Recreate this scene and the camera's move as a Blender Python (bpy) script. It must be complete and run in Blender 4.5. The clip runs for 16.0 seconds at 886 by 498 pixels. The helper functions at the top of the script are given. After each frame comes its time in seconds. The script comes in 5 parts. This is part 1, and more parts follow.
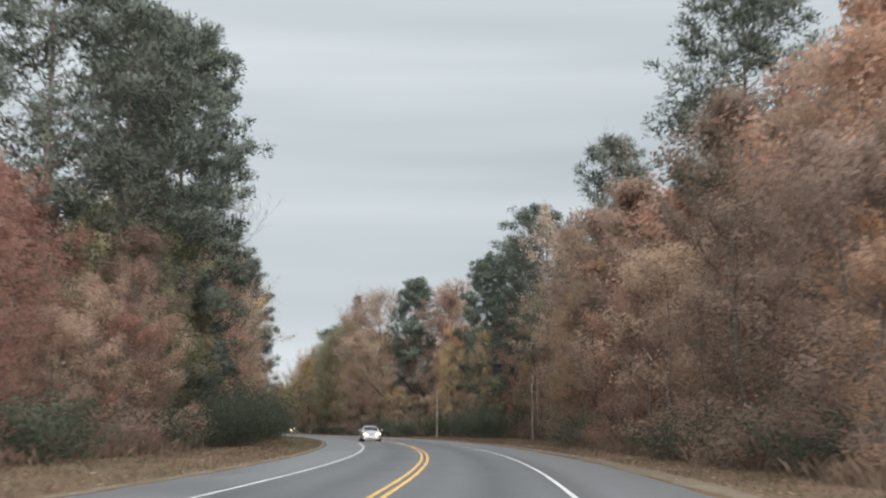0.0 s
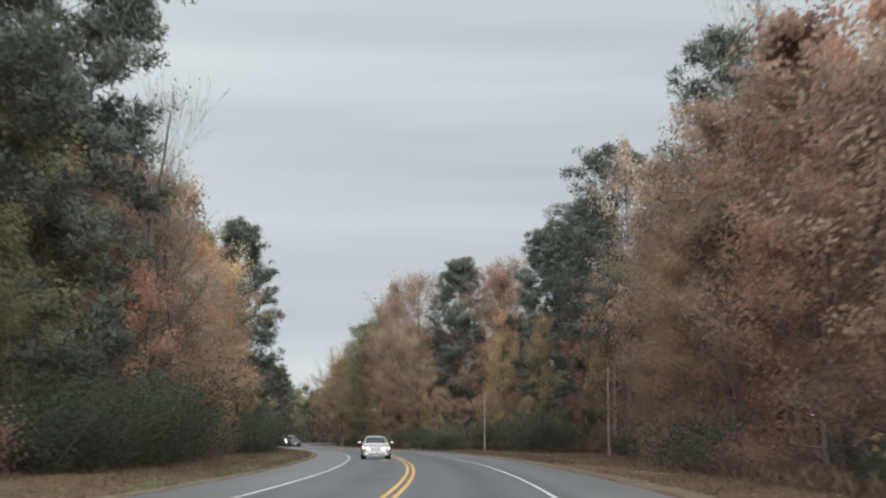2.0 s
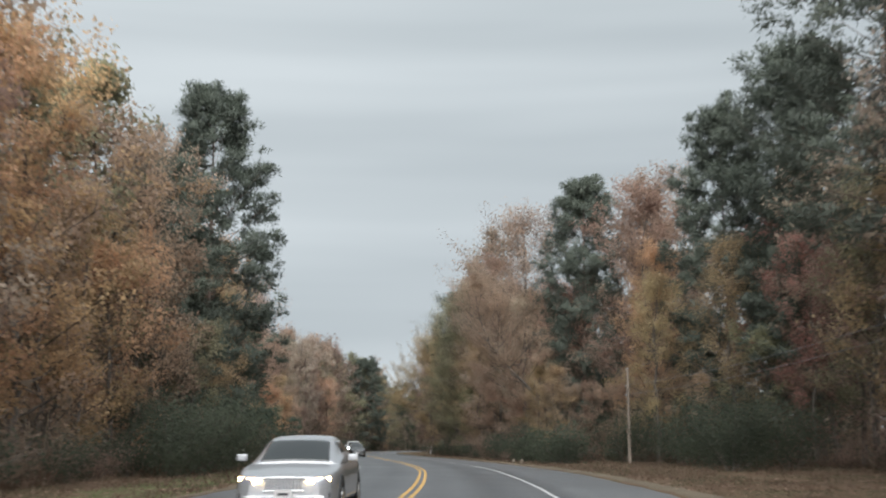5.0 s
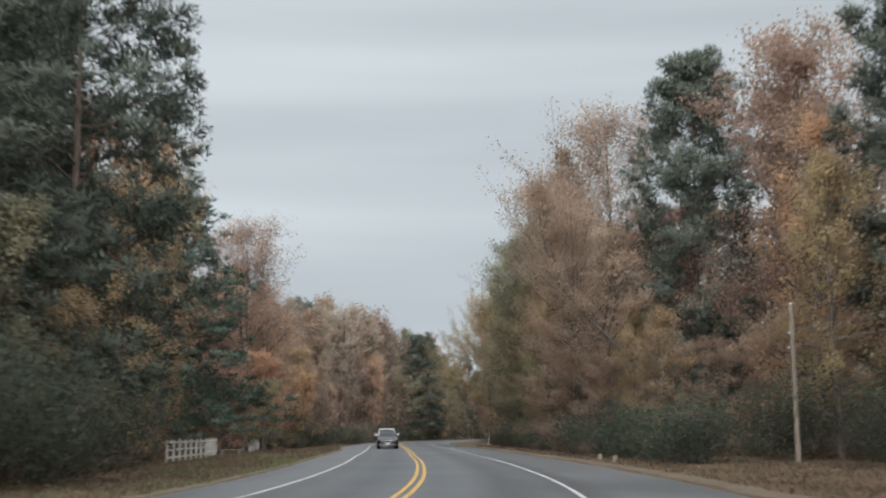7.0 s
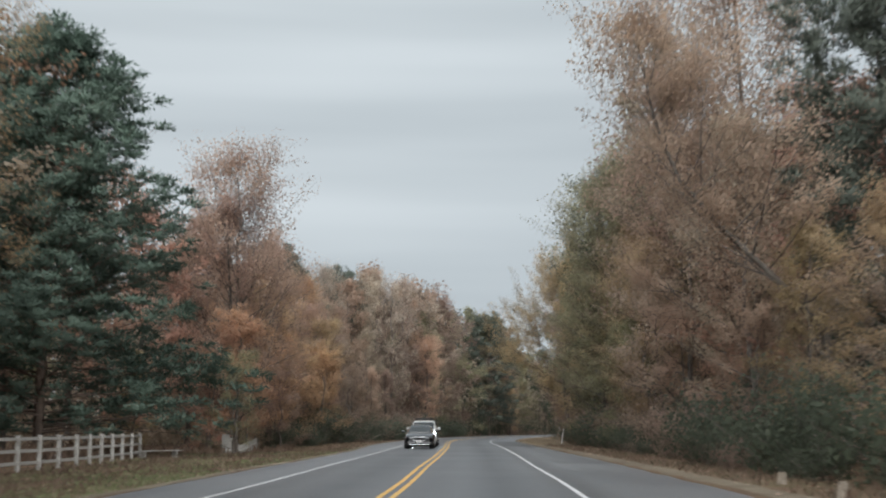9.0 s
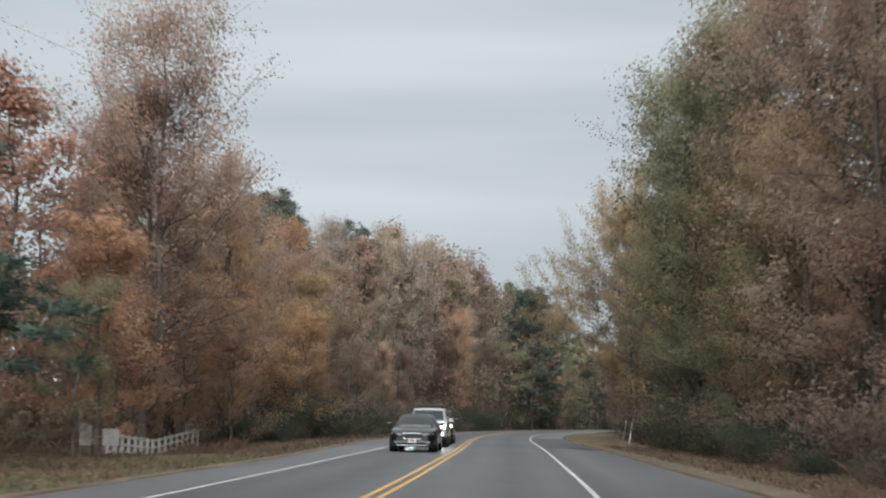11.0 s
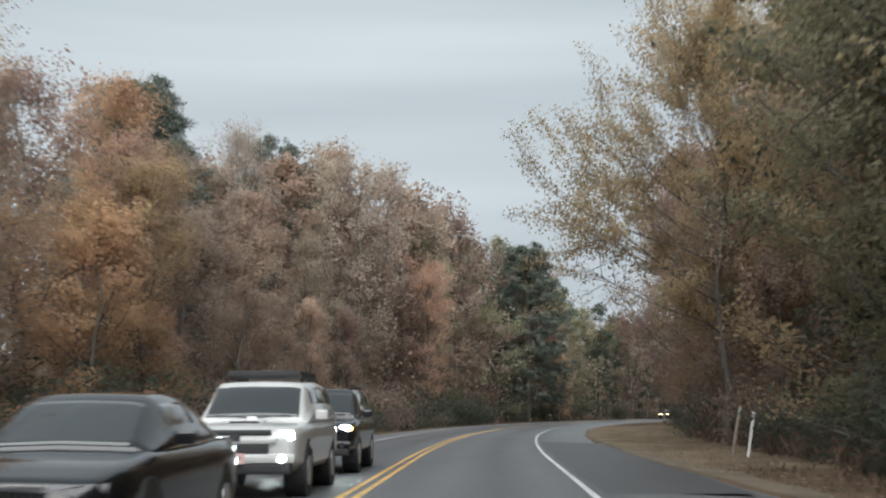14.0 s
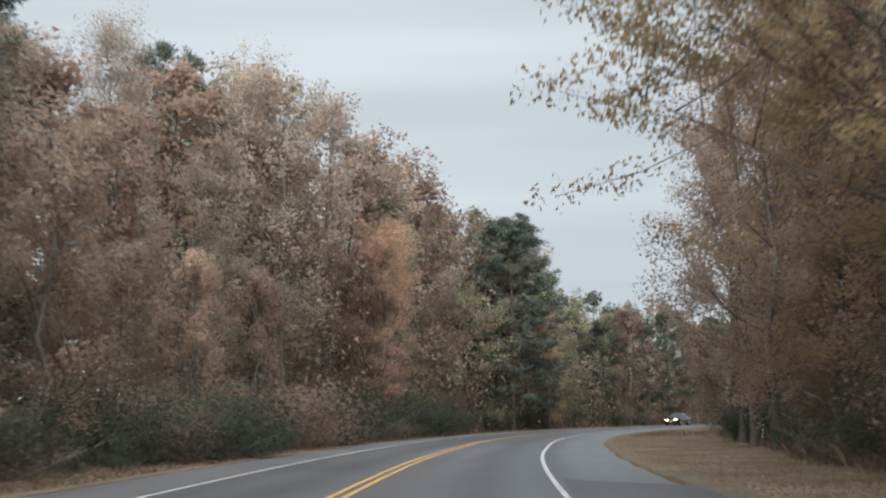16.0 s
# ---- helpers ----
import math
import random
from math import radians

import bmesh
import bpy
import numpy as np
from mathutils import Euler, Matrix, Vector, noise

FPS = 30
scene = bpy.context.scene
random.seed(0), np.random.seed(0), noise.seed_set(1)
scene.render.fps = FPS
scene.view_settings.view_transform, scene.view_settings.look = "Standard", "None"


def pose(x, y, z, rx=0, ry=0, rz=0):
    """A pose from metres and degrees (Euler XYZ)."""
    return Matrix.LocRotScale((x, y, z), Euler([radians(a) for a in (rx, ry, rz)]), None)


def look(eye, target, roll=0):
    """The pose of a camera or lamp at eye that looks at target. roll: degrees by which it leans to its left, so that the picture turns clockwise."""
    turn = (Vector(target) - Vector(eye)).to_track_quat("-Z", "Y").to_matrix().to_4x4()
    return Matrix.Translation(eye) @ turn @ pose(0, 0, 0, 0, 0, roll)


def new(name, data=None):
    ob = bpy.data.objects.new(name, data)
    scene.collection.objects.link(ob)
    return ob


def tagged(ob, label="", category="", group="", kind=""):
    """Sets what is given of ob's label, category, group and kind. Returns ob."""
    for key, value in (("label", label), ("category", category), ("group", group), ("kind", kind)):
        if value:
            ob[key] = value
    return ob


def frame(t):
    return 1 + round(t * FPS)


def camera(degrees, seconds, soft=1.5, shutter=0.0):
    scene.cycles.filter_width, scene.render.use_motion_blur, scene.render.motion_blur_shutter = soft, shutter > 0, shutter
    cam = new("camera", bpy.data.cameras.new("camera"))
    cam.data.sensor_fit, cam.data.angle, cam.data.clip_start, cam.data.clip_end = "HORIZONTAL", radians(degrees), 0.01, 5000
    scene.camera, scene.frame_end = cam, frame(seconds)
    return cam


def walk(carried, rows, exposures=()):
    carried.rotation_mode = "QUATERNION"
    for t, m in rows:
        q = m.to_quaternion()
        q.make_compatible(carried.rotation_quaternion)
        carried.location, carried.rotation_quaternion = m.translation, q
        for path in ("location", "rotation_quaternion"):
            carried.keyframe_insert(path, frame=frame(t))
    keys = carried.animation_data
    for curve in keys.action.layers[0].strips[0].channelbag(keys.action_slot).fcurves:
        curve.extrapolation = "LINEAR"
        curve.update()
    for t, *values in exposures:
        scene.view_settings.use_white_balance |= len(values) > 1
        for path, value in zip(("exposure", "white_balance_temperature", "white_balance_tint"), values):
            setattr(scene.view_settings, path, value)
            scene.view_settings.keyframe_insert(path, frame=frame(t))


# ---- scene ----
import functools

# camera: seconds, x, y, tilt, lean, turn; eye 1.28 m above the road
CARRIED = [
        (0.0, -0.00, -0.00, 8.19, 0.20, 0.00), (0.5, 0.50, 9.41, 8.36, 0.38, 0.57),
        (1.0, 0.93, 18.85, 8.45, 0.40, 1.11), (1.5, 1.29, 28.34, 8.53, 0.55, 1.98),
        (2.0, 1.53, 37.87, 8.69, 0.24, 2.84), (2.5, 1.61, 47.47, 8.70, 0.11, 3.36),
        (3.0, 1.53, 57.13, 8.79, 0.13, 4.11), (3.5, 1.27, 66.84, 8.79, 0.08, 4.77),
        (4.0, 0.84, 76.55, 8.85, -0.01, 6.16), (4.5, 0.24, 86.19, 8.91, -0.09, 7.44),
        (5.0, -0.50, 95.70, 8.96, -0.17, 8.59), (5.5, -1.35, 105.00, 9.02, -0.25, 9.71),
        (6.0, -2.30, 114.03, 9.07, -0.34, 10.79), (6.5, -3.32, 122.75, 8.47, -0.18, 11.39),
        (7.0, -4.43, 131.12, 8.43, -0.44, 11.93), (7.5, -5.60, 139.14, 8.34, -0.32, 12.53),
        (8.0, -6.76, 146.87, 8.31, -0.10, 13.37), (8.5, -8.02, 154.46, 8.24, -0.10, 14.53),
        (9.0, -9.45, 162.02, 8.18, -0.05, 15.55), (9.5, -10.99, 169.48, 7.97, -0.08, 16.39),
        (10.0, -12.61, 176.74, 7.90, 0.27, 16.94), (10.5, -14.25, 183.73, 7.84, 0.63, 17.37),
        (11.0, -15.92, 190.45, 7.78, 0.98, 17.70), (11.5, -17.57, 196.94, 7.72, 1.33, 17.72),
        (12.0, -19.19, 203.24, 7.65, 1.69, 17.41), (12.5, -20.76, 209.44, 7.76, 1.40, 17.13),
        (13.0, -22.31, 215.58, 7.32, 0.88, 16.50), (13.5, -23.89, 221.74, 7.35, 0.01, 17.89),
        (14.0, -25.48, 227.95, 7.41, -0.30, 17.23), (14.5, -27.09, 234.20, 7.47, -0.58, 17.33),
        (15.0, -28.73, 240.41, 7.35, -0.36, 16.34), (15.5, -30.38, 246.58, 7.64, -0.46, 16.35),
        (16.0, -32.00, 252.69, 7.68, -0.57, 16.19)]
EYE_HEIGHT = 1.28
cam = camera(39.2, 16.0, 2.1, 0.5)
walk(cam, [(t, pose(x, y, EYE_HEIGHT, 90 + tilt, 0, turn) @ pose(0, 0, 0, 0, 0, lean))
           for t, x, y, tilt, lean, turn in CARRIED],
     [(0.0, 2.29, 6290, 10), (1.0, 2.34, 6290, 10), (1.5, 2.25, 6290, 9.5), (2.0, 2.18, 6290, 9.5), (3.5, 2.13, 6280, 9.5), (6.0, 2.18, 6190, 9), (7.0, 2.13, 6190, 9.5), (12.5, 2.15, 6110, 8.5), (13.5, 2.18, 6090, 8.5), (14.5, 2.17, 6140, 9), (15.0, 2.14, 6170, 10), (15.5, 2.23, 6160, 10.5), (16.0, 2.28, 6140, 10)])

# ------------------------------------------------------------------ light
SUN_ELEVATION, SUN_TURN = radians(42), radians(168)
world = bpy.data.worlds.new("overcast_sky")
scene.world = world
world.use_nodes = True
wn, wl = world.node_tree.nodes, world.node_tree.links
wn.clear()
w_out = wn.new("ShaderNodeOutputWorld")
w_bg = wn.new("ShaderNodeBackground")
w_sky = wn.new("ShaderNodeTexSky")
w_sky.sky_type, w_sky.sun_disc = "NISHITA", False
w_sky.sun_elevation, w_sky.sun_rotation = SUN_ELEVATION, SUN_TURN
w_grey = wn.new("ShaderNodeHueSaturation")
w_grey.inputs["Saturation"].default_value = 0.10
w_coord = wn.new("ShaderNodeTexCoord")
w_map = wn.new("ShaderNodeMapping")
w_map.inputs["Scale"].default_value = (0.9, 0.9, 11.0)
w_noise = wn.new("ShaderNodeTexNoise")
w_noise.inputs["Scale"].default_value = 1.1
w_noise.inputs["Detail"].default_value = 3.0
w_noise.inputs["Roughness"].default_value = 0.45
w_ramp = wn.new("ShaderNodeValToRGB")
w_ramp.color_ramp.elements[0].position, w_ramp.color_ramp.elements[1].position = 0.32, 0.70
w_ramp.color_ramp.elements[0].color = (0.40, 0.44, 0.455, 1)
w_ramp.color_ramp.elements[1].color = (0.63, 0.67, 0.675, 1)
w_mix = wn.new("ShaderNodeMix")
w_mix.data_type = "RGBA"
w_mix.inputs["Factor"].default_value = 0.93
w_scale = wn.new("ShaderNodeVectorMath")
w_scale.operation = "SCALE"
w_scale.inputs["Scale"].default_value = 0.10
wl.new(w_sky.outputs[0], w_scale.inputs[0])
wl.new(w_scale.outputs[0], w_grey.inputs["Color"])
wl.new(w_coord.outputs["Generated"], w_map.inputs[0])
wl.new(w_map.outputs[0], w_noise.inputs["Vector"])
wl.new(w_noise.outputs["Fac"], w_ramp.inputs[0])
wl.new(w_grey.outputs[0], w_mix.inputs["A"])
wl.new(w_ramp.outputs[0], w_mix.inputs["B"])
wl.new(w_mix.outputs["Result"], w_bg.inputs["Color"])
w_bg.inputs["Strength"].default_value = 0.245
wl.new(w_bg.outputs[0], w_out.inputs["Surface"])

sun_data = bpy.data.lights.new("sun", "SUN")
sun_data.energy, sun_data.angle, sun_data.color = 1.5, radians(90), (1.0, 0.97, 0.93)
sun = new("sun", sun_data)
sun.matrix_world = look((0, 0, 60), (-20 * math.sin(SUN_TURN), -20 * math.cos(SUN_TURN) + 0, 60 - 20 * math.tan(SUN_ELEVATION)))


# ------------------------------------------------------------------ materials
def shader(name):
    m = bpy.data.materials.new(name)
    m.use_nodes = True
    nt = m.node_tree
    return m, nt.nodes, nt.links, nt.nodes["Principled BSDF"]


def ramp_node(n, stops):
    r = n.new("ShaderNodeValToRGB")
    el = r.color_ramp.elements
    while len(el) < len(stops):
        el.new(0.5)
    for e, (at, c) in zip(el, stops):
        e.position, e.color = at, (*c, 1)
    return r


def noise_node(n, l, scale, detail=4.0, rough=0.55, stretch=None):
    tc = n.new("ShaderNodeTexCoord")
    x = n.new("ShaderNodeTexNoise")
    x.inputs["Scale"].default_value, x.inputs["Detail"].default_value, x.inputs["Roughness"].default_value = scale, detail, rough
    if stretch:
        mp = n.new("ShaderNodeMapping")
        mp.inputs["Scale"].default_value = stretch
        l.new(tc.outputs["Object"], mp.inputs[0])
        l.new(mp.outputs[0], x.inputs["Vector"])
    else:
        l.new(tc.outputs["Object"], x.inputs["Vector"])
    return x


def mixed(n, l, fac, a, b, mode="MIX"):
    x = n.new("ShaderNodeMix")
    x.data_type, x.blend_type = "RGBA", mode
    for src, dst in ((fac, "Factor"), (a, "A"), (b, "B")):
        if isinstance(src, (int, float)):
            x.inputs[dst].default_value = src
        elif isinstance(src, tuple):
            x.inputs[dst].default_value = (*src, 1)
        else:
            l.new(src, x.inputs[dst])
    return x.outputs["Result"]


def surface(name, stops, scale, rough=0.8, bump=0.2, fine=None, metal=0.0, stretch=None, spec=0.5):
    """A two-scale noise surface: broad patches of the stops, fine grain on top."""
    m, n, l, b = shader(name)
    broad = noise_node(n, l, scale, 5.0, 0.6, stretch)
    r = ramp_node(n, stops)
    l.new(broad.outputs["Fac"], r.inputs[0])
    grain = noise_node(n, l, fine or scale * 14, 3.0, 0.7, stretch)
    g = ramp_node(n, [(0.3, (0.72, 0.72, 0.72)), (0.7, (1.22, 1.22, 1.22))])
    l.new(grain.outputs["Fac"], g.inputs[0])
    l.new(mixed(n, l, 1.0, r.outputs[0], g.outputs[0], "MULTIPLY"), b.inputs["Base Color"])
    b.inputs["Roughness"].default_value, b.inputs["Metallic"].default_value = rough, metal
    b.inputs["Specular IOR Level"].default_value = spec
    if bump:
        bp = n.new("ShaderNodeBump")
        bp.inputs["Strength"].default_value, bp.inputs["Distance"].default_value = bump, 0.02
        l.new(grain.outputs["Fac"], bp.inputs["Height"])
        l.new(bp.outputs[0], b.inputs["Normal"])
    return m


def foliage(name, stops, through_light=0.62, rough=0.6):
    """Leaves: every leaf its own tone, every tree a shift of hue and value."""
    m, n, l, b = shader(name)
    geo, info = n.new("ShaderNodeNewGeometry"), n.new("ShaderNodeObjectInfo")
    patch = noise_node(n, l, 0.35, 2.0, 0.5)
    mixv = n.new("ShaderNodeMath")
    mixv.operation = "MULTIPLY_ADD"
    l.new(geo.outputs["Random Per Island"], mixv.inputs[0])
    mixv.inputs[1].default_value = 0.20
    half = n.new("ShaderNodeMath")
    half.operation = "MULTIPLY_ADD"
    l.new(patch.outputs["Fac"], half.inputs[0])
    half.inputs[1].default_value, half.inputs[2].default_value = 1.7, -0.45
    l.new(half.outputs[0], mixv.inputs[2])
    r = ramp_node(n, stops)
    l.new(mixv.outputs[0], r.inputs[0])
    hs = n.new("ShaderNodeHueSaturation")
    hue = n.new("ShaderNodeMapRange")
    hue.inputs["To Min"].default_value, hue.inputs["To Max"].default_value = 0.488, 0.511
    val = n.new("ShaderNodeMapRange")
    val.inputs["To Min"].default_value, val.inputs["To Max"].default_value = 1.20, 1.62
    hs.inputs["Saturation"].default_value = 0.76
    twist = n.new("ShaderNodeMath")
    twist.operation = "FRACT"
    by = n.new("ShaderNodeMath")
    by.operation = "MULTIPLY"
    by.inputs[1].default_value = 7.31
    l.new(info.outputs["Random"], by.inputs[0])
    l.new(by.outputs[0], twist.inputs[0])
    l.new(info.outputs["Random"], hue.inputs["Value"])
    l.new(twist.outputs[0], val.inputs["Value"])
    l.new(hue.outputs[0], hs.inputs["Hue"])
    l.new(val.outputs[0], hs.inputs["Value"])
    l.new(r.outputs[0], hs.inputs["Color"])
    l.new(hs.outputs[0], b.inputs["Base Color"])
    b.inputs["Roughness"].default_value = rough
    b.inputs["Specular IOR Level"].default_value = 0.25
    tr = n.new("ShaderNodeBsdfTranslucent")
    l.new(hs.outputs[0], tr.inputs["Color"])
    ms = n.new("ShaderNodeMixShader")
    ms.inputs[0].default_value = through_light
    l.new(b.outputs[0], ms.inputs[1])
    l.new(tr.outputs[0], ms.inputs[2])
    l.new(ms.outputs[0], n["Material Output"].inputs["Surface"])
    return m


def plain(name, colour, rough=0.5, metal=0.0, coat=0.0):
    m, n, l, b = shader(name)
    grain = noise_node(n, l, 40.0, 3.0, 0.6)
    g = ramp_node(n, [(0.3, tuple(0.85 * c for c in colour)), (0.7, tuple(min(1.0, 1.1 * c) for c in colour))])
    l.new(grain.outputs["Fac"], g.inputs[0])
    l.new(g.outputs[0], b.inputs["Base Color"])
    b.inputs["Roughness"].default_value, b.inputs["Metallic"].default_value = rough, metal
    b.inputs["Coat Weight"].default_value = coat
    return m


def glowing(name, colour, strength):
    m, n, l, b = shader(name)
    b.inputs["Base Color"].default_value = (*colour, 1)
    b.inputs["Emission Color"].default_value = (*colour, 1)
    b.inputs["Emission Strength"].default_value = strength
    return m


LEAF = {
    "rust": foliage("leaf_rust", [(0.0, (0.15, 0.092, 0.060)), (0.4, (0.265, 0.165, 0.107)), (0.75, (0.345, 0.225, 0.148)), (1.0, (0.42, 0.30, 0.21))]),
    "brown": foliage("leaf_brown", [(0.0, (0.125, 0.090, 0.060)), (0.4, (0.23, 0.172, 0.115)), (0.75, (0.32, 0.245, 0.165)), (1.0, (0.42, 0.34, 0.245))]),
    "red": foliage("leaf_red", [(0.0, (0.17, 0.084, 0.052)), (0.4, (0.31, 0.158, 0.095)), (0.75, (0.40, 0.21, 0.125)), (1.0, (0.46, 0.29, 0.19))]),
    "maroon": foliage("leaf_maroon", [(0.0, (0.13, 0.056, 0.036)), (0.4, (0.225, 0.100, 0.062)), (0.75, (0.29, 0.138, 0.085)), (1.0, (0.35, 0.19, 0.125))]),
    "orange": foliage("leaf_orange", [(0.0, (0.17, 0.085, 0.036)), (0.4, (0.34, 0.185, 0.075)), (0.75, (0.45, 0.26, 0.10)), (1.0, (0.53, 0.36, 0.17))]),
    "gold": foliage("leaf_gold", [(0.0, (0.15, 0.10, 0.042)), (0.4, (0.29, 0.20, 0.085)), (0.75, (0.39, 0.285, 0.12)), (1.0, (0.49, 0.38, 0.19))]),
    # Rust tones at about 0.7, used to darken stretches of woods and undergrowth.
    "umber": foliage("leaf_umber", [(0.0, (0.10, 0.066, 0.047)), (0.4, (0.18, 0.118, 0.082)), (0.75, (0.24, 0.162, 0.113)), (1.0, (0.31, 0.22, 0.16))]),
    "amber": foliage("leaf_amber", [(0.0, (0.126, 0.079, 0.031)), (0.4, (0.225, 0.146, 0.058)), (0.75, (0.306, 0.205, 0.083)), (1.0, (0.387, 0.279, 0.131))]),
    "olive": foliage("leaf_olive", [(0.0, (0.08, 0.074, 0.04)), (0.4, (0.17, 0.158, 0.079)), (0.75, (0.25, 0.232, 0.115)), (1.0, (0.34, 0.31, 0.165))]),
    "green": foliage("leaf_green", [(0.0, (0.032, 0.042, 0.026)), (0.4, (0.054, 0.068, 0.042)), (0.75, (0.074, 0.091, 0.055)), (1.0, (0.10, 0.118, 0.070))]),
    "pine": foliage("pine_needles", [(0.0, (0.048, 0.057, 0.044)), (0.4, (0.072, 0.087, 0.065)), (0.75, (0.094, 0.112, 0.082)), (1.0, (0.119, 0.136, 0.097))], 0.35),
    "white_pine": foliage("white_pine_needles", [(0.0, (0.036, 0.060, 0.042)), (0.4, (0.048, 0.080, 0.055)), (0.75, (0.062, 0.100, 0.068)), (1.0, (0.078, 0.118, 0.080))], 0.35),
    "pale": foliage("leaf_pale", [(0.0, (0.16, 0.12, 0.09)), (0.4, (0.30, 0.23, 0.17)), (0.75, (0.42, 0.34, 0.25)), (1.0, (0.52, 0.44, 0.34))]),
}
BARK = surface("bark_grey", [(0.3, (0.06, 0.05, 0.042)), (0.7, (0.15, 0.13, 0.11))], 2.0, 0.9, 0.6, 14.0, stretch=(1, 1, 0.25))
BARK_PINE = surface("bark_pine", [(0.3, (0.075, 0.055, 0.045)), (0.7, (0.19, 0.14, 0.11))], 2.5, 0.9, 0.6, 12.0, stretch=(1, 1, 0.35))

# asphalt: aggregate grain, darker wheel tracks along the lane, faint damp sheen
ASPHALT, an, al, ab = shader("asphalt")
a_uv = an.new("ShaderNodeUVMap")
a_sep = an.new("ShaderNodeSeparateXYZ")
al.new(a_uv.outputs[0], a_sep.inputs[0])
# Lane centres are lightened further: a wet reflection put into the colour.
a_track = ramp_node(an, [(0.0, (0.105, 0.108, 0.112)), (0.115, (0.105, 0.108, 0.112)), (0.19, (0.060, 0.061, 0.063)), (0.25, (0.074, 0.075, 0.078)),
                         (0.33, (0.047, 0.048, 0.051)), (0.42, (0.080, 0.082, 0.086)), (0.5, (0.066, 0.067, 0.070)), (0.56, (0.080, 0.082, 0.086)),
                         (0.64, (0.047, 0.048, 0.051)), (0.72, (0.082, 0.084, 0.088)), (0.785, (0.058, 0.059, 0.061)), (0.84, (0.098, 0.101, 0.105)), (1.0, (0.105, 0.108, 0.112))])
al.new(a_sep.outputs["X"], a_track.inputs[0])
a_patch = noise_node(an, al, 0.12, 4.0, 0.6, (1, 1, 1))
a_pr = ramp_node(an, [(0.3, (0.78, 0.79, 0.81)), (0.7, (1.18, 1.18, 1.18))])
al.new(a_patch.outputs["Fac"], a_pr.inputs[0])
a_grain = noise_node(an, al, 45.0, 3.0, 0.8)
a_gr = ramp_node(an, [(0.3, (0.7, 0.7, 0.7)), (0.7, (1.35, 1.35, 1.35))])
al.new(a_grain.outputs["Fac"], a_gr.inputs[0])
a_col = mixed(an, al, 1.0, a_track.outputs[0], a_pr.outputs[0], "MULTIPLY")
al.new(mixed(an, al, 1.0, a_col, a_gr.outputs[0], "MULTIPLY"), ab.inputs["Base Color"])
a_rough = an.new("ShaderNodeMapRange")
a_rough.inputs["To Min"].default_value, a_rough.inputs["To Max"].default_value = 0.34, 0.58
al.new(a_patch.outputs["Fac"], a_rough.inputs["Value"])
al.new(a_rough.outputs[0], ab.inputs["Roughness"])
a_bump = an.new("ShaderNodeBump")
a_bump.inputs["Strength"].default_value, a_bump.inputs["Distance"].default_value = 0.25, 0.01
al.new(a_grain.outputs["Fac"], a_bump.inputs["Height"])
al.new(a_bump.outputs[0], ab.inputs["Normal"])

PAINT_YELLOW = surface("road_paint_yellow", [(0.25, (0.38, 0.23, 0.06)), (0.6, (0.56, 0.34, 0.085))], 1.2, 0.6, 0.1, 30.0)
PAINT_WHITE = surface("road_paint_white", [(0.25, (0.33, 0.33, 0.335)), (0.6, (0.50, 0.50, 0.505))], 1.2, 0.6, 0.1, 30.0)
GROUND = surface("forest_floor", [(0.25, (0.068, 0.045, 0.029)), (0.5, (0.12, 0.079, 0.050)), (0.62, (0.096, 0.077, 0.042)), (0.8, (0.145, 0.10, 0.066))], 0.22, 0.95, 0.7, 9.0, spec=0.2)
GRAVEL = surface("gravel_edge", [(0.3, (0.105, 0.085, 0.06)), (0.7, (0.175, 0.145, 0.105))], 0.8, 0.95, 0.6, 25.0, spec=0.2)
GRASS = {
    "straw": foliage("grass_straw", [(0.0, (0.060, 0.036, 0.021)), (0.45, (0.105, 0.064, 0.036)), (1.0, (0.165, 0.108, 0.064))], 0.3),
    "mown": foliage("grass_mown", [(0.0, (0.14, 0.108, 0.058)), (0.5, (0.225, 0.175, 0.098)), (1.0, (0.31, 0.25, 0.15))], 0.3),
    "yard": foliage("grass_yard", [(0.0, (0.07, 0.085, 0.032)), (0.5, (0.12, 0.135, 0.052)), (1.0, (0.18, 0.185, 0.08))], 0.3),
    "green": foliage("grass_green", [(0.0, (0.06, 0.082, 0.026)), (0.5, (0.105, 0.135, 0.042)), (1.0, (0.16, 0.185, 0.066))], 0.3),
    "lawn": foliage("grass_lawn", [(0.0, (0.040, 0.034, 0.017)), (0.5, (0.074, 0.060, 0.030)), (1.0, (0.12, 0.096, 0.050))], 0.3),
}
WOOD_POLE = surface("weathered_pole", [(0.3, (0.15, 0.122, 0.098)), (0.7, (0.27, 0.225, 0.185))], 1.5, 0.9, 0.5, 12.0, stretch=(1, 1, 0.1))
FENCE_WHITE = surface("fence_white_paint", [(0.3, (0.30, 0.29, 0.27)), (0.7, (0.46, 0.45, 0.42))], 1.5, 0.6, 0.2, 20.0)
METAL = plain("galvanised_metal", (0.42, 0.43, 0.44), 0.45, 0.8)


# ------------------------------------------------------------------ building helpers
def mesh_of(name, verts, faces, material):
    me = bpy.data.meshes.new(name)
    me.from_pydata([tuple(v) for v in verts], [], [tuple(f) for f in faces])
    me.materials.append(material)
    me.update()
    return me


def part(name, bm, material, parent, label=""):
    """Links a bmesh or a mesh as one object under a thing or a part."""
    if isinstance(bm, bmesh.types.BMesh):
        me = bpy.data.meshes.new(name)
        bm.to_mesh(me)
        bm.free()
        me.materials.append(material)
    else:
        me = bm
    ob = new(name, me)
    ob.parent = parent
    return tagged(ob, label)


